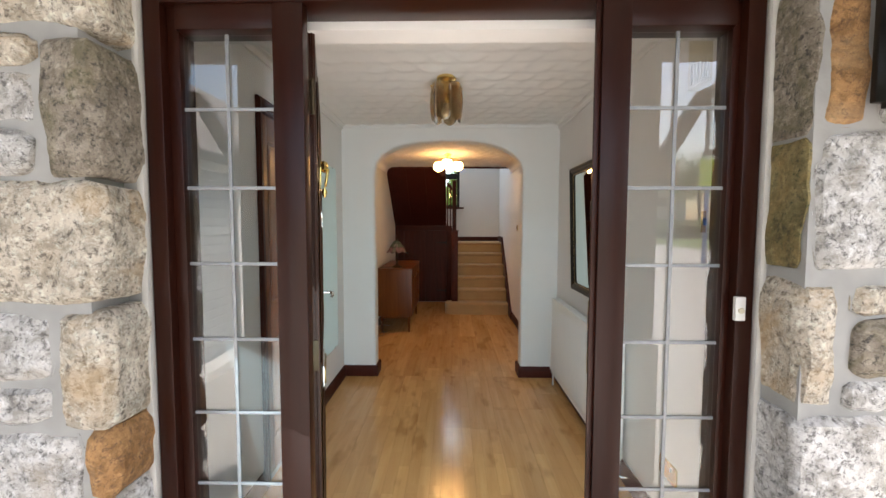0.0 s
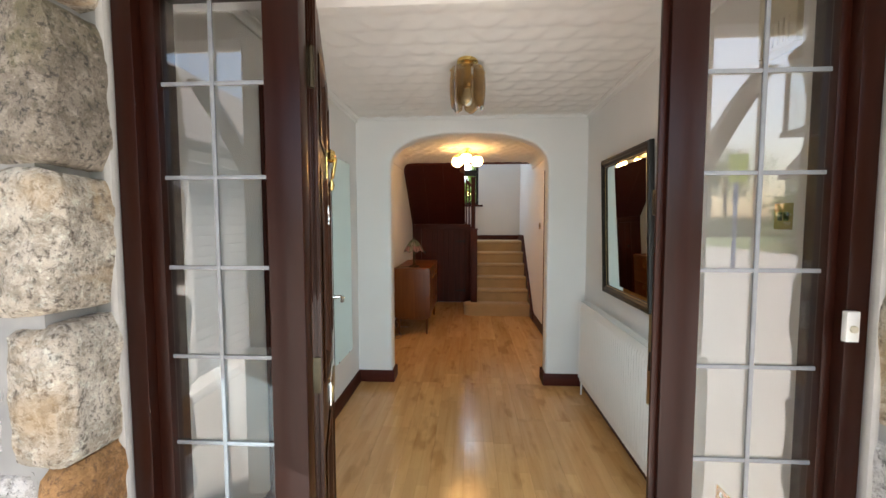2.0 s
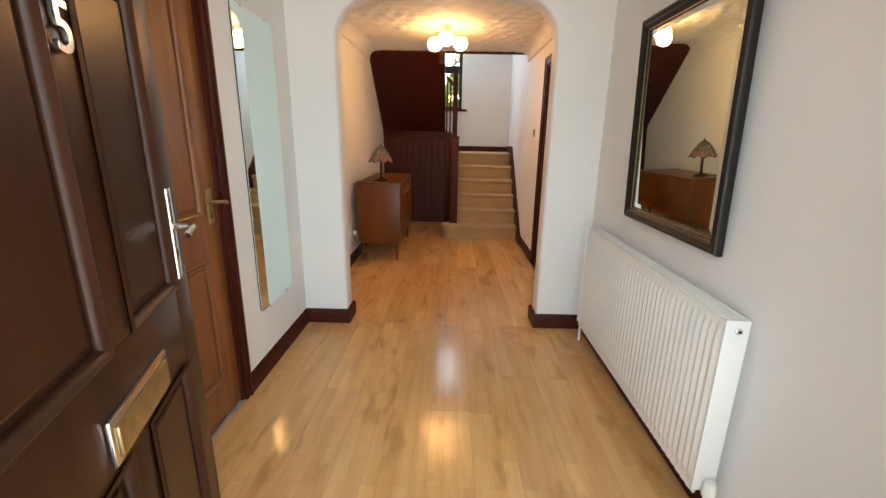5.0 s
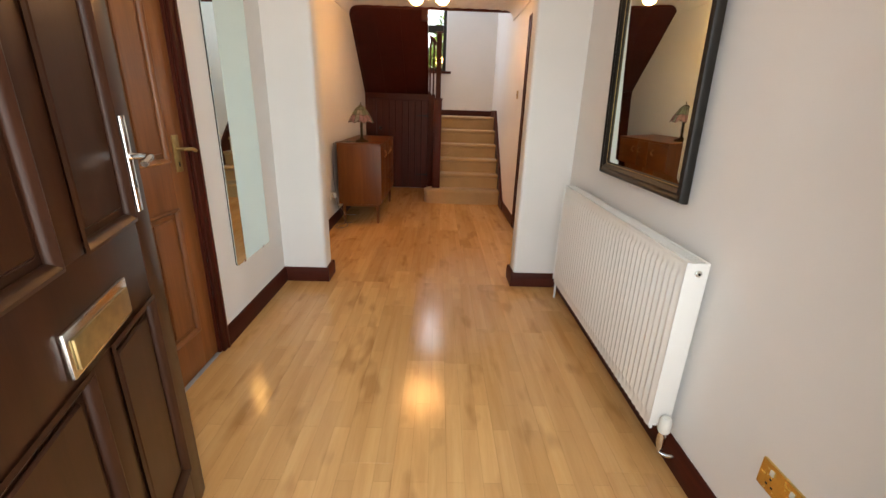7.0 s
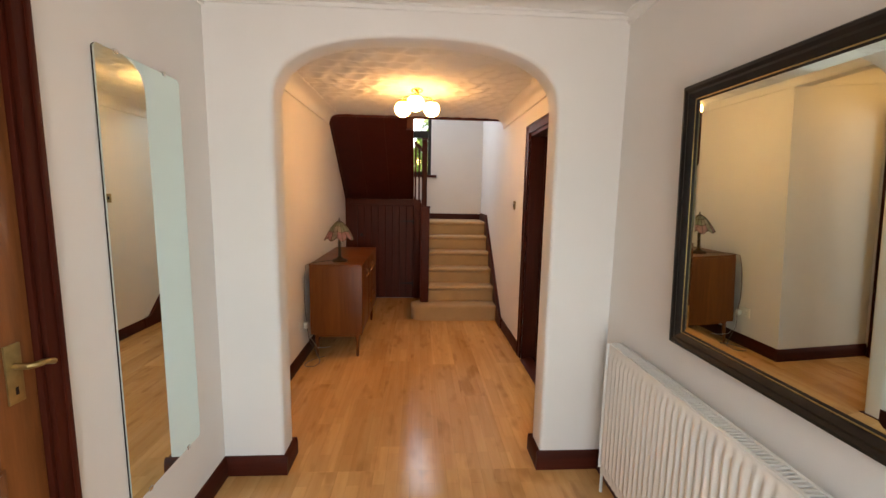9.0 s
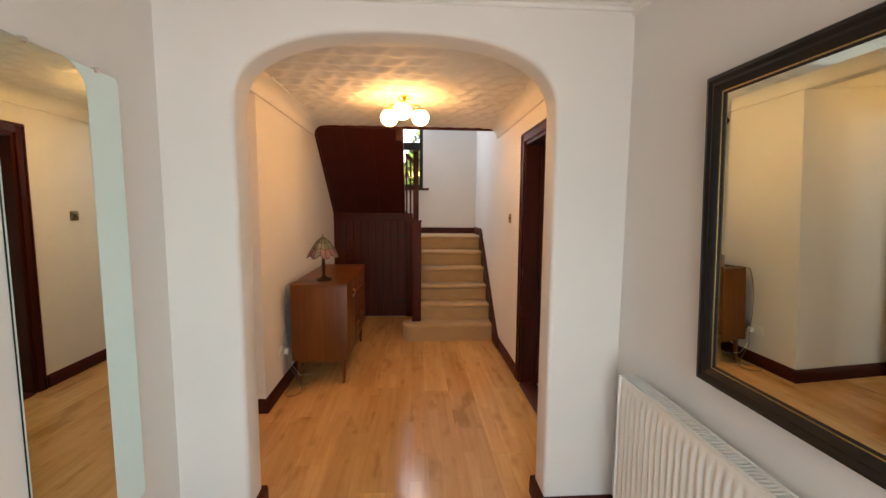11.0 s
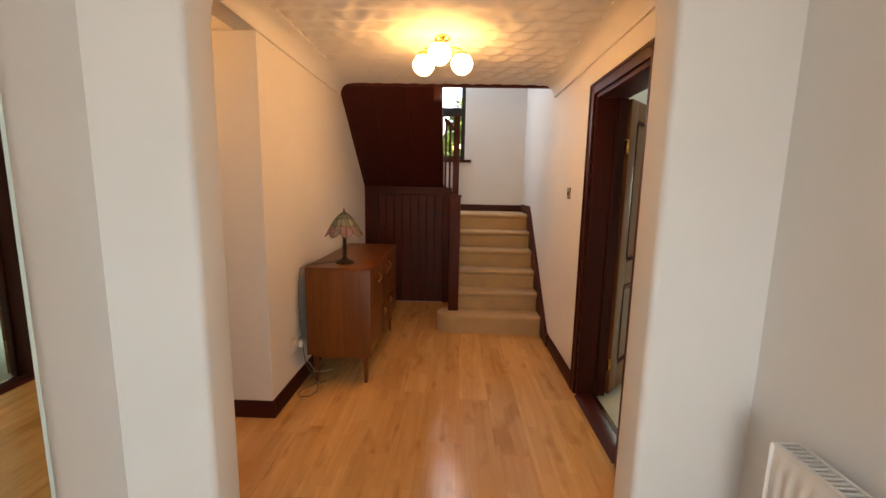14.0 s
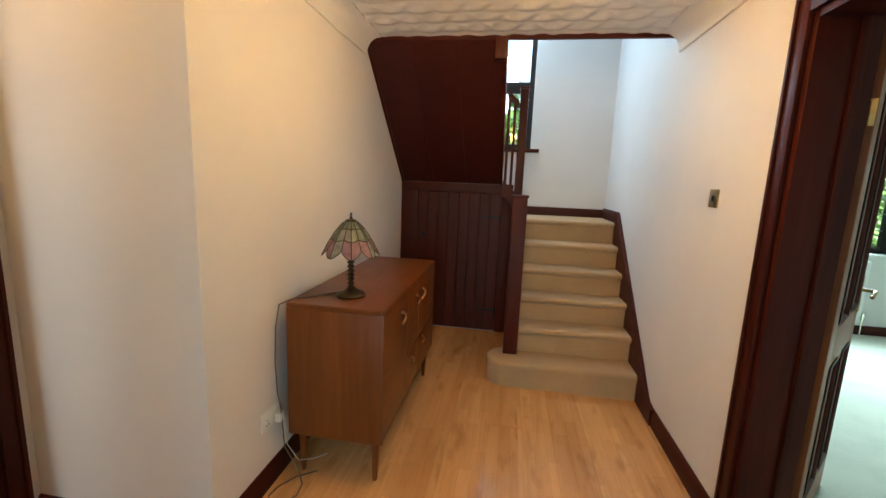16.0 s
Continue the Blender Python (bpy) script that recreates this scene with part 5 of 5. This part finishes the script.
for a, b in ((3.075, 3.50), (3.56, 3.995)):
    for k in range(1, 3):
        part("lead_strip", box_bm(a + (b - a) * k / 3 - 0.004, a + (b - a) * k / 3 + 0.004, 10.084, 10.0895, 0.93, 1.97), "lead", w2)
    for k in range(1, 6):
        part("lead_strip", box_bm(a, b, 10.0835, 10.0895, 0.93 + 1.04 * k / 6 - 0.004, 0.93 + 1.04 * k / 6 + 0.004), "lead", w2)
part("window_sill", box_bm(2.97, 4.10, Y_RW - 0.04, 10.07, 0.84, 0.87, 0.006), "white_enamel", w2)
cp = thing("curtain_pole", None, "dark wooden curtain pole over the window", "curtain pole")
part("pole", turned([(0.014, 2.72), (0.014, 4.3)], 16, "x", None, (0, Y_RW - 0.08, 2.17)), "dark_wood_x", cp)
part("finial", turned([(0.014, 0.0), (0.028, -0.02), (0.030, -0.04), (0.0, -0.065)], 18, "x", None, (2.72, Y_RW - 0.08, 2.17)), "dark_wood_x", cp)
part("bracket", box_bm(3.10, 3.125, Y_RW - 0.09, Y_RW, 2.155, 2.185, 0.004), "dark_wood", cp)
for k in range(5):
    x = 2.95 + 0.035 * k
    part("curtain_ring", tube([(x, Y_RW - 0.08 + 0.022 * math.cos(a), 2.165 + 0.024 * math.sin(a)) for a in (2 * math.pi * i / 18 for i in range(19))], 0.004, 8), "dark_wood", cp)
r2 = thing("radiator", None, "white flat panel radiator below the side room window", "radiator")
part("front_panel", box_bm(2.75, 3.79, Y_RW - 0.09, Y_RW - 0.07, 0.15, 0.79, 0.006), "white_enamel", r2)
part("back_panel", box_bm(2.75, 3.79, Y_RW - 0.045, Y_RW - 0.03, 0.15, 0.78, 0.004), "white_enamel", r2)
part("top_grille", box_bm(2.75, 3.79, Y_RW - 0.088, Y_RW - 0.03, 0.79, 0.80, 0.002), "white_enamel", r2)
part("valve", turned([(0.016, 0.0), (0.02, 0.02), (0.018, 0.06)], 16, "z", None, (3.83, Y_RW - 0.06, 0.19)), "chrome", r2)
part("pipe", tube([(3.83, Y_RW - 0.06, 0.20), (3.83, Y_RW - 0.06, 0.0)], 0.008), "chrome", r2)

# ---- outside: ground, porch, garage, greenery ----
structure("ground", boxes((-400, 400, -400, 400, -0.30, -0.16)), "grass", "grass running to the horizon", "ground")
structure("pavement", boxes((-2.6, 16.0, -30.0, 2.30, -0.17, -0.12)), "paving", "pale paved drive in front of the house", "pavement")
structure("pavement_porch", boxes((-1.4, 1.9, 0.0, 2.36, -0.13, -0.02)), "paving", "paved porch step", "pavement")
structure("wall_outer_upper", boxes((-4.0, 5.2, 2.36, 2.60, 5.2, 6.0)), "render_white", "upper front wall of the house", "wall")
structure("roof", boxes((-4.4, 5.4, 2.0, 10.6, 6.0, 6.2)), "roof_tile", "roof over the house", "roof")
structure("wall_house_sides", boxes((5.2, 5.35, 2.36, 10.3, -0.1, 6.0), (-4.35, -4.2, 2.36, 10.3, -0.1, 6.0), (-4.2, XL2 - 0.13, 9.56, 9.8, -0.1, 6.0)), "render_white", "outer walls of the house", "wall")


def porch():
    ob = thing("porch", None, "timber porch with posts, curved braces and an unseen roof added for shade", "porch", kind="structure")
    # flat roof and board below it are unseen, added to shade the stone
    part("roof", box_bm(-2.1, 2.5, 0.45, 2.27, 2.74, 2.92, 0.01), "roof_tile", ob)
    part("ceiling_board", box_bm(-2.05, 2.45, 0.50, 2.26, 2.70, 2.739, 0.004), "render_white", ob)
    for side in (-1, 1):
        x = 0.10 + 1.11 * side
        part("post", box_bm(x - 0.078, x + 0.078, 1.195, 1.345, 0.79, 2.42, 0.01), "frame_wood", ob)
        inner = [(0.076 + 0.34 * (k / 8) ** 1.25, 1.60 + 0.64 * k / 8) for k in range(9)]
        outer = [(0.074 + 0.26 * (k / 8) ** 1.25, 1.80 + 0.44 * k / 8) for k in range(8, -1, -1)]
        part("brace", prism([(x + side * u, v) for u, v in inner + outer], 1.235, 1.305, "y", 0.006), "frame_wood", ob)
        part("plinth_wall", box_bm(x - 0.10, x + 0.10, 1.17, 1.37, -0.021, 0.79, 0.012), "render_white", ob)
        part("wall_plate", box_bm(x - 0.07, x + 0.07, 0.50, 2.26, 2.561, 2.699, 0.01), "frame_wood", ob)
    part("tie_beam", box_bm(-1.55, 1.75, 1.20, 1.34, 2.42, 2.56, 0.01), "frame_wood_x", ob)


porch()


def garage():
    """Side building along the drive: rendered wall, grey slatted door and a tiled roof rising away from the drive."""
    ob = thing("garage", None, "white rendered garage with grey slatted door and tiled roof", "garage")
    x, y0, y1, d0, d1 = -2.45, -6.5, 0.75, -1.25, -0.17
    part("wall", boxes((x - 5, x, y0, d0, -0.16, 2.16), (x - 5, x, d1, y1, -0.16, 2.16), (x - 5, x - 0.2, d0, d1, -0.16, 2.16), (x - 0.2, x, d0, d1, 2.05, 2.16)), "render_white", ob, "", False)
    sh = part("shutter", box_bm(x - 0.14, x - 0.09, d0, d1, -0.10, 2.05), "shutter_grey", ob)
    for k in range(21):
        part("slat", box_bm(x - 0.09, x - 0.072, d0 + 0.01, d1 - 0.01, -0.09 + k * 0.102, -0.09 + k * 0.102 + 0.095, 0.006, 1), "shutter_grey", sh)
    part("door_step", box_bm(x - 0.05, x + 0.16, d0 - 0.25, y1, -0.12, -0.02, 0.012), "render_white", ob)
    part("gutter", tube([(x + 0.20, y0, 2.14), (x + 0.20, y1, 2.14)], 0.05, 12), "black_paint", ob)
    roof = part("roof", prism([(x + 0.16, 2.16), (x - 2.7, 4.25), (x - 5.2, 2.30)], y0 - 0.2, y1 + 0.15, "y"), "roof_tile", ob, "", False)
    sl = (4.25 - 2.16) / 2.86
    for k in range(16):
        u = x + 0.20 - 0.178 * k
        z = 2.19 + (x + 0.16 - u) * sl
        part("tile_course", prism([(u, z - 0.02), (u, z + 0.012), (u - 0.19, z + 0.19 * sl + 0.004), (u - 0.19, z + 0.19 * sl - 0.03)], y0 - 0.22, y1 + 0.17, "y"), "roof_tile", roof, "", False)


garage()


def far_house(x, y, w, d, h, rise=2.6):
    ob = thing("house", Matrix.Translation((x, y, -0.16)), "distant white rendered house with a grey tiled roof", "house")
    part("wall", box_bm(-w / 2, w / 2, -d / 2, d / 2, 0, h), "render_white", ob, "", False)
    part("roof", prism([(-w / 2 - 0.4, h), (w / 2 + 0.4, h), (w / 2 - 1.5, h + rise), (-w / 2 + 1.5, h + rise)], -d / 2 - 0.4, d / 2 + 0.4, "y"), "roof_tile", ob, "", False)
    part("chimney", box_bm(-0.4, 0.4, -0.35, 0.35, h + rise - 0.4, h + rise + 0.8, 0.02), "render_white", ob)
    for z in (1.0, 3.7):
        for k in (-1, 1):
            if z + 1.1 < h:
                wi = part("window", box_bm(k * w / 4 - 0.7, k * w / 4 + 0.7, d / 2 - 0.05, d / 2 + 0.02, z, z + 1.1), "black_paint", ob, "", False)
                part("pane", box_bm(k * w / 4 - 0.62, k * w / 4 + 0.62, d / 2 + 0.02, d / 2 + 0.03, z + 0.08, z + 1.02), "window_glass", wi, "", False)


far_house(29.0, -23.0, 13.0, 9.0, 4.6, 2.3)
far_house(23.0, -52.0, 12.0, 8.0, 5.6, 3.0)


def leaves(name, centre, size, count, label, category, seed, leaf=0.07, kind="stuff", parent=None):
    """A mass of small leaf blades in an uneven cloud of clumps."""
    rng = np.random.RandomState(seed)
    clumps = rng.uniform(-1, 1, (max(8, count // 90), 3)) * 0.8
    c = clumps[rng.randint(0, len(clumps), count)] + rng.normal(0, 0.17, (count, 3))
    pos = c * np.array(size) + np.array(centre)
    d1 = rng.normal(0, 1, (count, 3))
    d1 /= np.linalg.norm(d1, axis=1, keepdims=True)
    d2 = np.cross(d1, rng.normal(0, 1, (count, 3)))
    d2 /= np.linalg.norm(d2, axis=1, keepdims=True)
    s = leaf * rng.uniform(0.6, 1.3, (count, 1))
    quad = np.stack([pos - d1 * s, pos + d2 * s * 0.45, pos + d1 * s, pos - d2 * s * 0.45], 1).reshape(-1, 3)
    me = bpy.data.meshes.new(name)
    me.from_pydata(quad.tolist(), [], np.arange(count * 4).reshape(-1, 4).tolist())
    me.materials.append(MATS["leaf"])
    ob = new(name, me)
    if parent is not None:
        ob.parent = parent
        return ob
    return tagged(ob, label, category, kind=kind)


leaves("shrubs", (4.1, 14.4, 1.5), (3.6, 0.9, 2.2), 24000, "dense green shrubs outside the side room window", "shrubs", 1, 0.11)
leaves("shrubs", (-0.4, 14.4, 1.6), (2.8, 0.9, 1.7), 14000, "dense green shrubs outside the landing window", "shrubs", 2, 0.11)
leaves("hedge", (18.6, -13.0, 1.5), (1.6, 8.5, 2.0), 22000, "tall leafy hedge beside the drive", "hedge", 3, 0.17)
leaves("hedge", (20.0, -43.0, 0.6), (15.0, 1.5, 1.3), 12000, "low leafy hedge beyond the road", "hedge", 4, 0.2)


def tree(x, y, h, seed):
    ob = thing("tree", Matrix.Translation((x, y, -0.16)), "broad-leaved tree with an uneven green crown", "tree")
    rng = random.Random(seed)
    bm = tube([(0, 0, 0), (0.06, 0.04, h * 0.2), (-0.05, 0.08, h * 0.42), (0.02, 0.0, h * 0.62)], 0.17, 12)
    for k in range(7):
        a, z = rng.uniform(0, 6.28), h * rng.uniform(0.3, 0.6)
        e = Vector((math.cos(a), math.sin(a), 0.7)) * h * 0.28
        tube([(0, 0, z), (e.x * 0.5, e.y * 0.5, z + e.z * 0.4), (e.x, e.y, z + e.z)], 0.05, 8, bm)
    part("trunk", bm, "bark", ob)
    leaves("crown", (0, 0, h * 0.72), (h * 0.36, h * 0.36, h * 0.30), 6000, "", "", seed, 0.14, parent=ob)


tree(12.5, -36.0, 9.0, 11)
tree(36.0, -27.0, 12.5, 12)
tree(41.0, -34.0, 13.0, 13)
tree(30.0, -47.0, 10.0, 14)


def road_sign():
    ob = thing("road_sign", Matrix.Translation((9.2, -11.3, -0.16)), "yellow-green sign panel on a blue post by the road", "road sign")
    part("post", turned([(0.07, 0.0), (0.07, 2.96), (0.05, 3.0)], 16), "sign_blue", ob)
    part("panel", box_bm(-0.31, 0.31, 0.07, 0.10, 2.92, 3.9, 0.01), "sign_yellow", ob)


road_sign()


def lantern():
    ob = thing("wall_lantern", Matrix.Translation((1.15, 2.255, 1.88)), "black metal wall lantern on the stone", "lantern")
    part("back_plate", box_bm(-0.045, 0.045, -0.002, 0.014, -0.12, 0.15, 0.004), "black_paint", ob)
    part("arm", tube([(0, 0, 0.11), (0, -0.05, 0.15), (0, -0.10, 0.14)], 0.009), "black_paint", ob)
    for sx in (-1, 1):
        for sy in (-1, 1):
            part("post", box_bm(sx * 0.055 - 0.006, sx * 0.055 + 0.006, -0.10 + sy * 0.055 - 0.006, -0.10 + sy * 0.055 + 0.006, -0.13, 0.07, 0.002), "black_paint", ob)
    part("tray", box_bm(-0.066, 0.066, -0.166, -0.034, -0.145, -0.13, 0.003), "black_paint", ob)
    part("hood", turned([(0.10, 0.07), (0.095, 0.085), (0.05, 0.13), (0.015, 0.15), (0.0, 0.16)], 4, "z", None, (0, -0.10, 0)), "black_paint", ob)
    for sx in (-1, 1):
        part("pane", box_bm(sx * 0.054 - 0.001, sx * 0.054 + 0.001, -0.148, -0.052, -0.128, 0.068), "window_glass", ob, "", False)
        part("pane", box_bm(-0.05, 0.05, -0.10 + sx * 0.054 - 0.001, -0.10 + sx * 0.054 + 0.001, -0.128, 0.068), "window_glass", ob, "", False)


lantern()

# ---- pieces: stone facing ----
stone_l = tagged(new("wall_stone_left"), "rough granite block facing with recessed mortar joints", "stone wall", kind="structure")
stone_r = tagged(new("wall_stone_right"), "rough granite block facing with recessed mortar joints", "stone wall", kind="structure")


def stone(x0, x1, z0, z1, material, parent, seed, cells=0.022, depth=0.046, corner=0):
    """One rock-faced block. corner: 1 where its right end, -1 where its left end turns into the reveal."""
    x0, x1, z0, z1 = x0 - 0.003, x1 + 0.003, z0 - 0.004, z1 + 0.004
    rng = random.Random(seed)
    y_back = 2.42 if corner else 2.335
    y_front = 2.33 - depth - rng.uniform(-0.008, 0.012)
    nx, nz = max(3, int((x1 - x0) / cells)), max(3, int((z1 - z0) / cells))
    ny = 5
    off = Vector((rng.uniform(0, 50), rng.uniform(0, 50), rng.uniform(0, 50)))
    cut = rng.uniform(0.013, 0.022)

    def place(u, w, v):
        x, z = x0 + (x1 - x0) * u, z0 + (z1 - z0) * v
        y = y_front + (y_back - y_front) * w
        if w == 0:
            ex = min(u, 1 - u) * (x1 - x0)
            ez = min(v, 1 - v) * (z1 - z0)
            e = min(ex, ez)
            y += max(0.0, cut - e) ** 2 / cut * 0.9 + max(0.0, 0.04 - ex) * 0.15
            y -= 0.010 * (1 - (2 * u - 1) ** 4) * (1 - (2 * v - 1) ** 4)
        p = Vector((x, y, z))
        slow = noise.noise_vector(Vector((x, 0, z)) * 5.5 + off)
        n = noise.noise_vector(p * 9 + off) * 0.011 + noise.noise_vector(p * 28 + off) * 0.0045 + Vector((slow.x * 0.012, 0.0, slow.z * 0.012))
        pull = min(0.012, 0.2 * (x1 - x0)) * (abs(2 * u - 1) * abs(2 * v - 1)) ** 5
        p += Vector((-math.copysign(pull, u - 0.5), 0.0, -math.copysign(pull, v - 0.5)))
        edge_pull = 0.001
        shrink_x = edge_pull * (1 if u in (0, 1) else 0) * (1 if u == 0 else -1)
        return p + Vector((n.x * 0.7 + shrink_x, n.y * 1.5 if w < 1 else 0, n.z * 0.7))

    bm = bmesh.new()
    cache = {}

    def vert(i, j, k):
        key = (i, j, k)
        if key not in cache:
            cache[key] = bm.verts.new(place(i / nx, j / ny, k / nz))
        return cache[key]

    for i in range(nx):
        for k in range(nz):
            bm.faces.new((vert(i, 0, k), vert(i + 1, 0, k), vert(i + 1, 0, k + 1), vert(i, 0, k + 1)))
    for j in range(ny):
        for k in range(nz):
            bm.faces.new((vert(0, j, k), vert(0, j, k + 1), vert(0, j + 1, k + 1), vert(0, j + 1, k)))
            bm.faces.new((vert(nx, j, k), vert(nx, j + 1, k), vert(nx, j + 1, k + 1), vert(nx, j, k + 1)))
        for i in range(nx):
            bm.faces.new((vert(i, j, 0), vert(i, j + 1, 0), vert(i + 1, j + 1, 0), vert(i + 1, j, 0)))
            bm.faces.new((vert(i, j, nz), vert(i + 1, j, nz), vert(i + 1, j + 1, nz), vert(i, j + 1, nz)))
    part("stone", bm, material, parent)


G, TN, O, B, M = "granite_grey", "granite_tan", "granite_orange", "granite_brown", "granite_olive"
LS = [(-1.20, -0.745, 1.960, 2.16, TN, 1), (-1.15, -0.905, 1.875, 1.945, TN, 0), (-1.15, -0.905, 1.725, 1.862, G, 0), (-1.15, -0.925, 1.603, 1.712, G, 0), (-0.895, -0.745, 1.597, 1.925, B, 1),
      (-1.20, -0.745, 1.275, 1.578, TN, 1), (-0.885, -0.745, 0.945, 1.247, TN, 1), (-1.15, -0.905, 1.065, 1.245, G, 0), (-1.15, -0.91, 0.958, 1.052, G, 0),
      (-1.2, -0.835, 0.64, 0.93, G, 0), (-0.825, -0.745, 0.76, 0.935, O, 1), (-0.825, -0.745, 0.62, 0.745, G, 1), (-1.05, -0.745, 0.36, 0.605, TN, 1), (-1.2, -0.745, 0.12, 0.345, G, 1), (-1.0, -0.745, -0.12, 0.105, TN, 1),
      (-1.15, -0.745, 2.175, 2.42, G, 1), (-1.0, -0.745, 2.435, 2.70, TN, 1)]
# two narrow corner blocks give the reveal a darker brown and olive tone
RS = [(0.993, 1.010, 1.705, 2.06, B, -1), (1.018, 1.135, 1.72, 2.07, O, 0), (0.993, 1.25, 2.085, 2.30, B, -1), (0.993, 1.004, 1.375, 1.685, M, -1), (1.012, 1.33, 1.365, 1.70, G, 0),
      (0.993, 1.088, 1.015, 1.335, TN, -1), (1.118, 1.33, 1.25, 1.335, TN, 0), (1.118, 1.33, 1.10, 1.235, B, 0), (1.11, 1.33, 1.01, 1.085, G, 0), (0.993, 1.33, 0.70, 0.995, G, -1),
      (0.993, 1.20, 0.42, 0.685, TN, -1), (0.993, 1.33, 0.14, 0.405, G, -1), (0.993, 1.2, -0.12, 0.125, TN, -1), (1.15, 1.33, 1.72, 2.07, G, 0), (0.993, 1.3, 2.315, 2.70, G, -1)]
for k, (a, b, c, d, mat, corner) in enumerate(LS):
    stone(a, b, c, d, mat, stone_l, 100 + k, 0.018, corner=corner)
for k, (a, b, c, d, mat, corner) in enumerate(RS):
    stone(a, b, c, d, mat, stone_r, 200 + k, 0.018, corner=corner)
rng = random.Random(5)
for x_lo, x_hi, par in ((-2.4, -1.215, stone_l), (1.345, 2.6, stone_r)):
    z = -0.12
    while z < 2.6:
        h = rng.uniform(0.17, 0.30)
        x = x_lo + rng.uniform(-0.1, 0.1)
        while x < x_hi - 0.05:
            w = min(rng.uniform(0.22, 0.48), x_hi - x)
            if x_hi - x - w < 0.12:
                w = x_hi - x
            stone(x, x + w - 0.014, z, z + h - 0.014, rng.choice((G, G, TN, TN, B, O)), par, rng.randint(0, 9999), 0.04)
            x += w
        z += h

# ---- pieces: floor boards ----
floor = tagged(new("floor"), "satin oak-look laminate floor in three-strip boards", "floor", kind="structure")


def boards(x0, x1, y0, y1, seed, width=0.1965, length=1.285):
    rng = random.Random(seed)
    n = math.ceil((x1 - x0) / width)
    for i in range(n):
        a, b = x0 + i * width, min(x1, x0 + (i + 1) * width)
        y = y0 - rng.uniform(0.1, length - 0.1)
        while y < y1:
            c, d = max(y, y0), min(y + length, y1)
            if d - c > 0.02 and b - a > 0.01:
                bm = bmesh.new()
                e = 0.0009
                lo = [bm.verts.new(v) for v in ((a, c, -0.0085), (b, c, -0.0085), (b, d, -0.0085), (a, d, -0.0085))]
                mid = [bm.verts.new((v.co.x, v.co.y, -e)) for v in lo]
                top = [bm.verts.new((a + e, c + e, 0)), bm.verts.new((b - e, c + e, 0)), bm.verts.new((b - e, d - e, 0)), bm.verts.new((a + e, d - e, 0))]
                for p, q in ((lo, mid), (mid, top)):
                    for k in range(4):
                        bm.faces.new((p[k], p[(k + 1) % 4], q[(k + 1) % 4], q[k]))
                bm.faces.new(top)
                part("board", bm, "laminate", floor, "", False)
            y += length


boards(XL, XR, 2.56, Y_ARCH, 21)
boards(X_NIB, XR2 + 0.0, Y_ARCH, 9.0, 22)
boards(-4.0, X_NIB, 4.1, 8.9, 23, 0.3, 2.5)
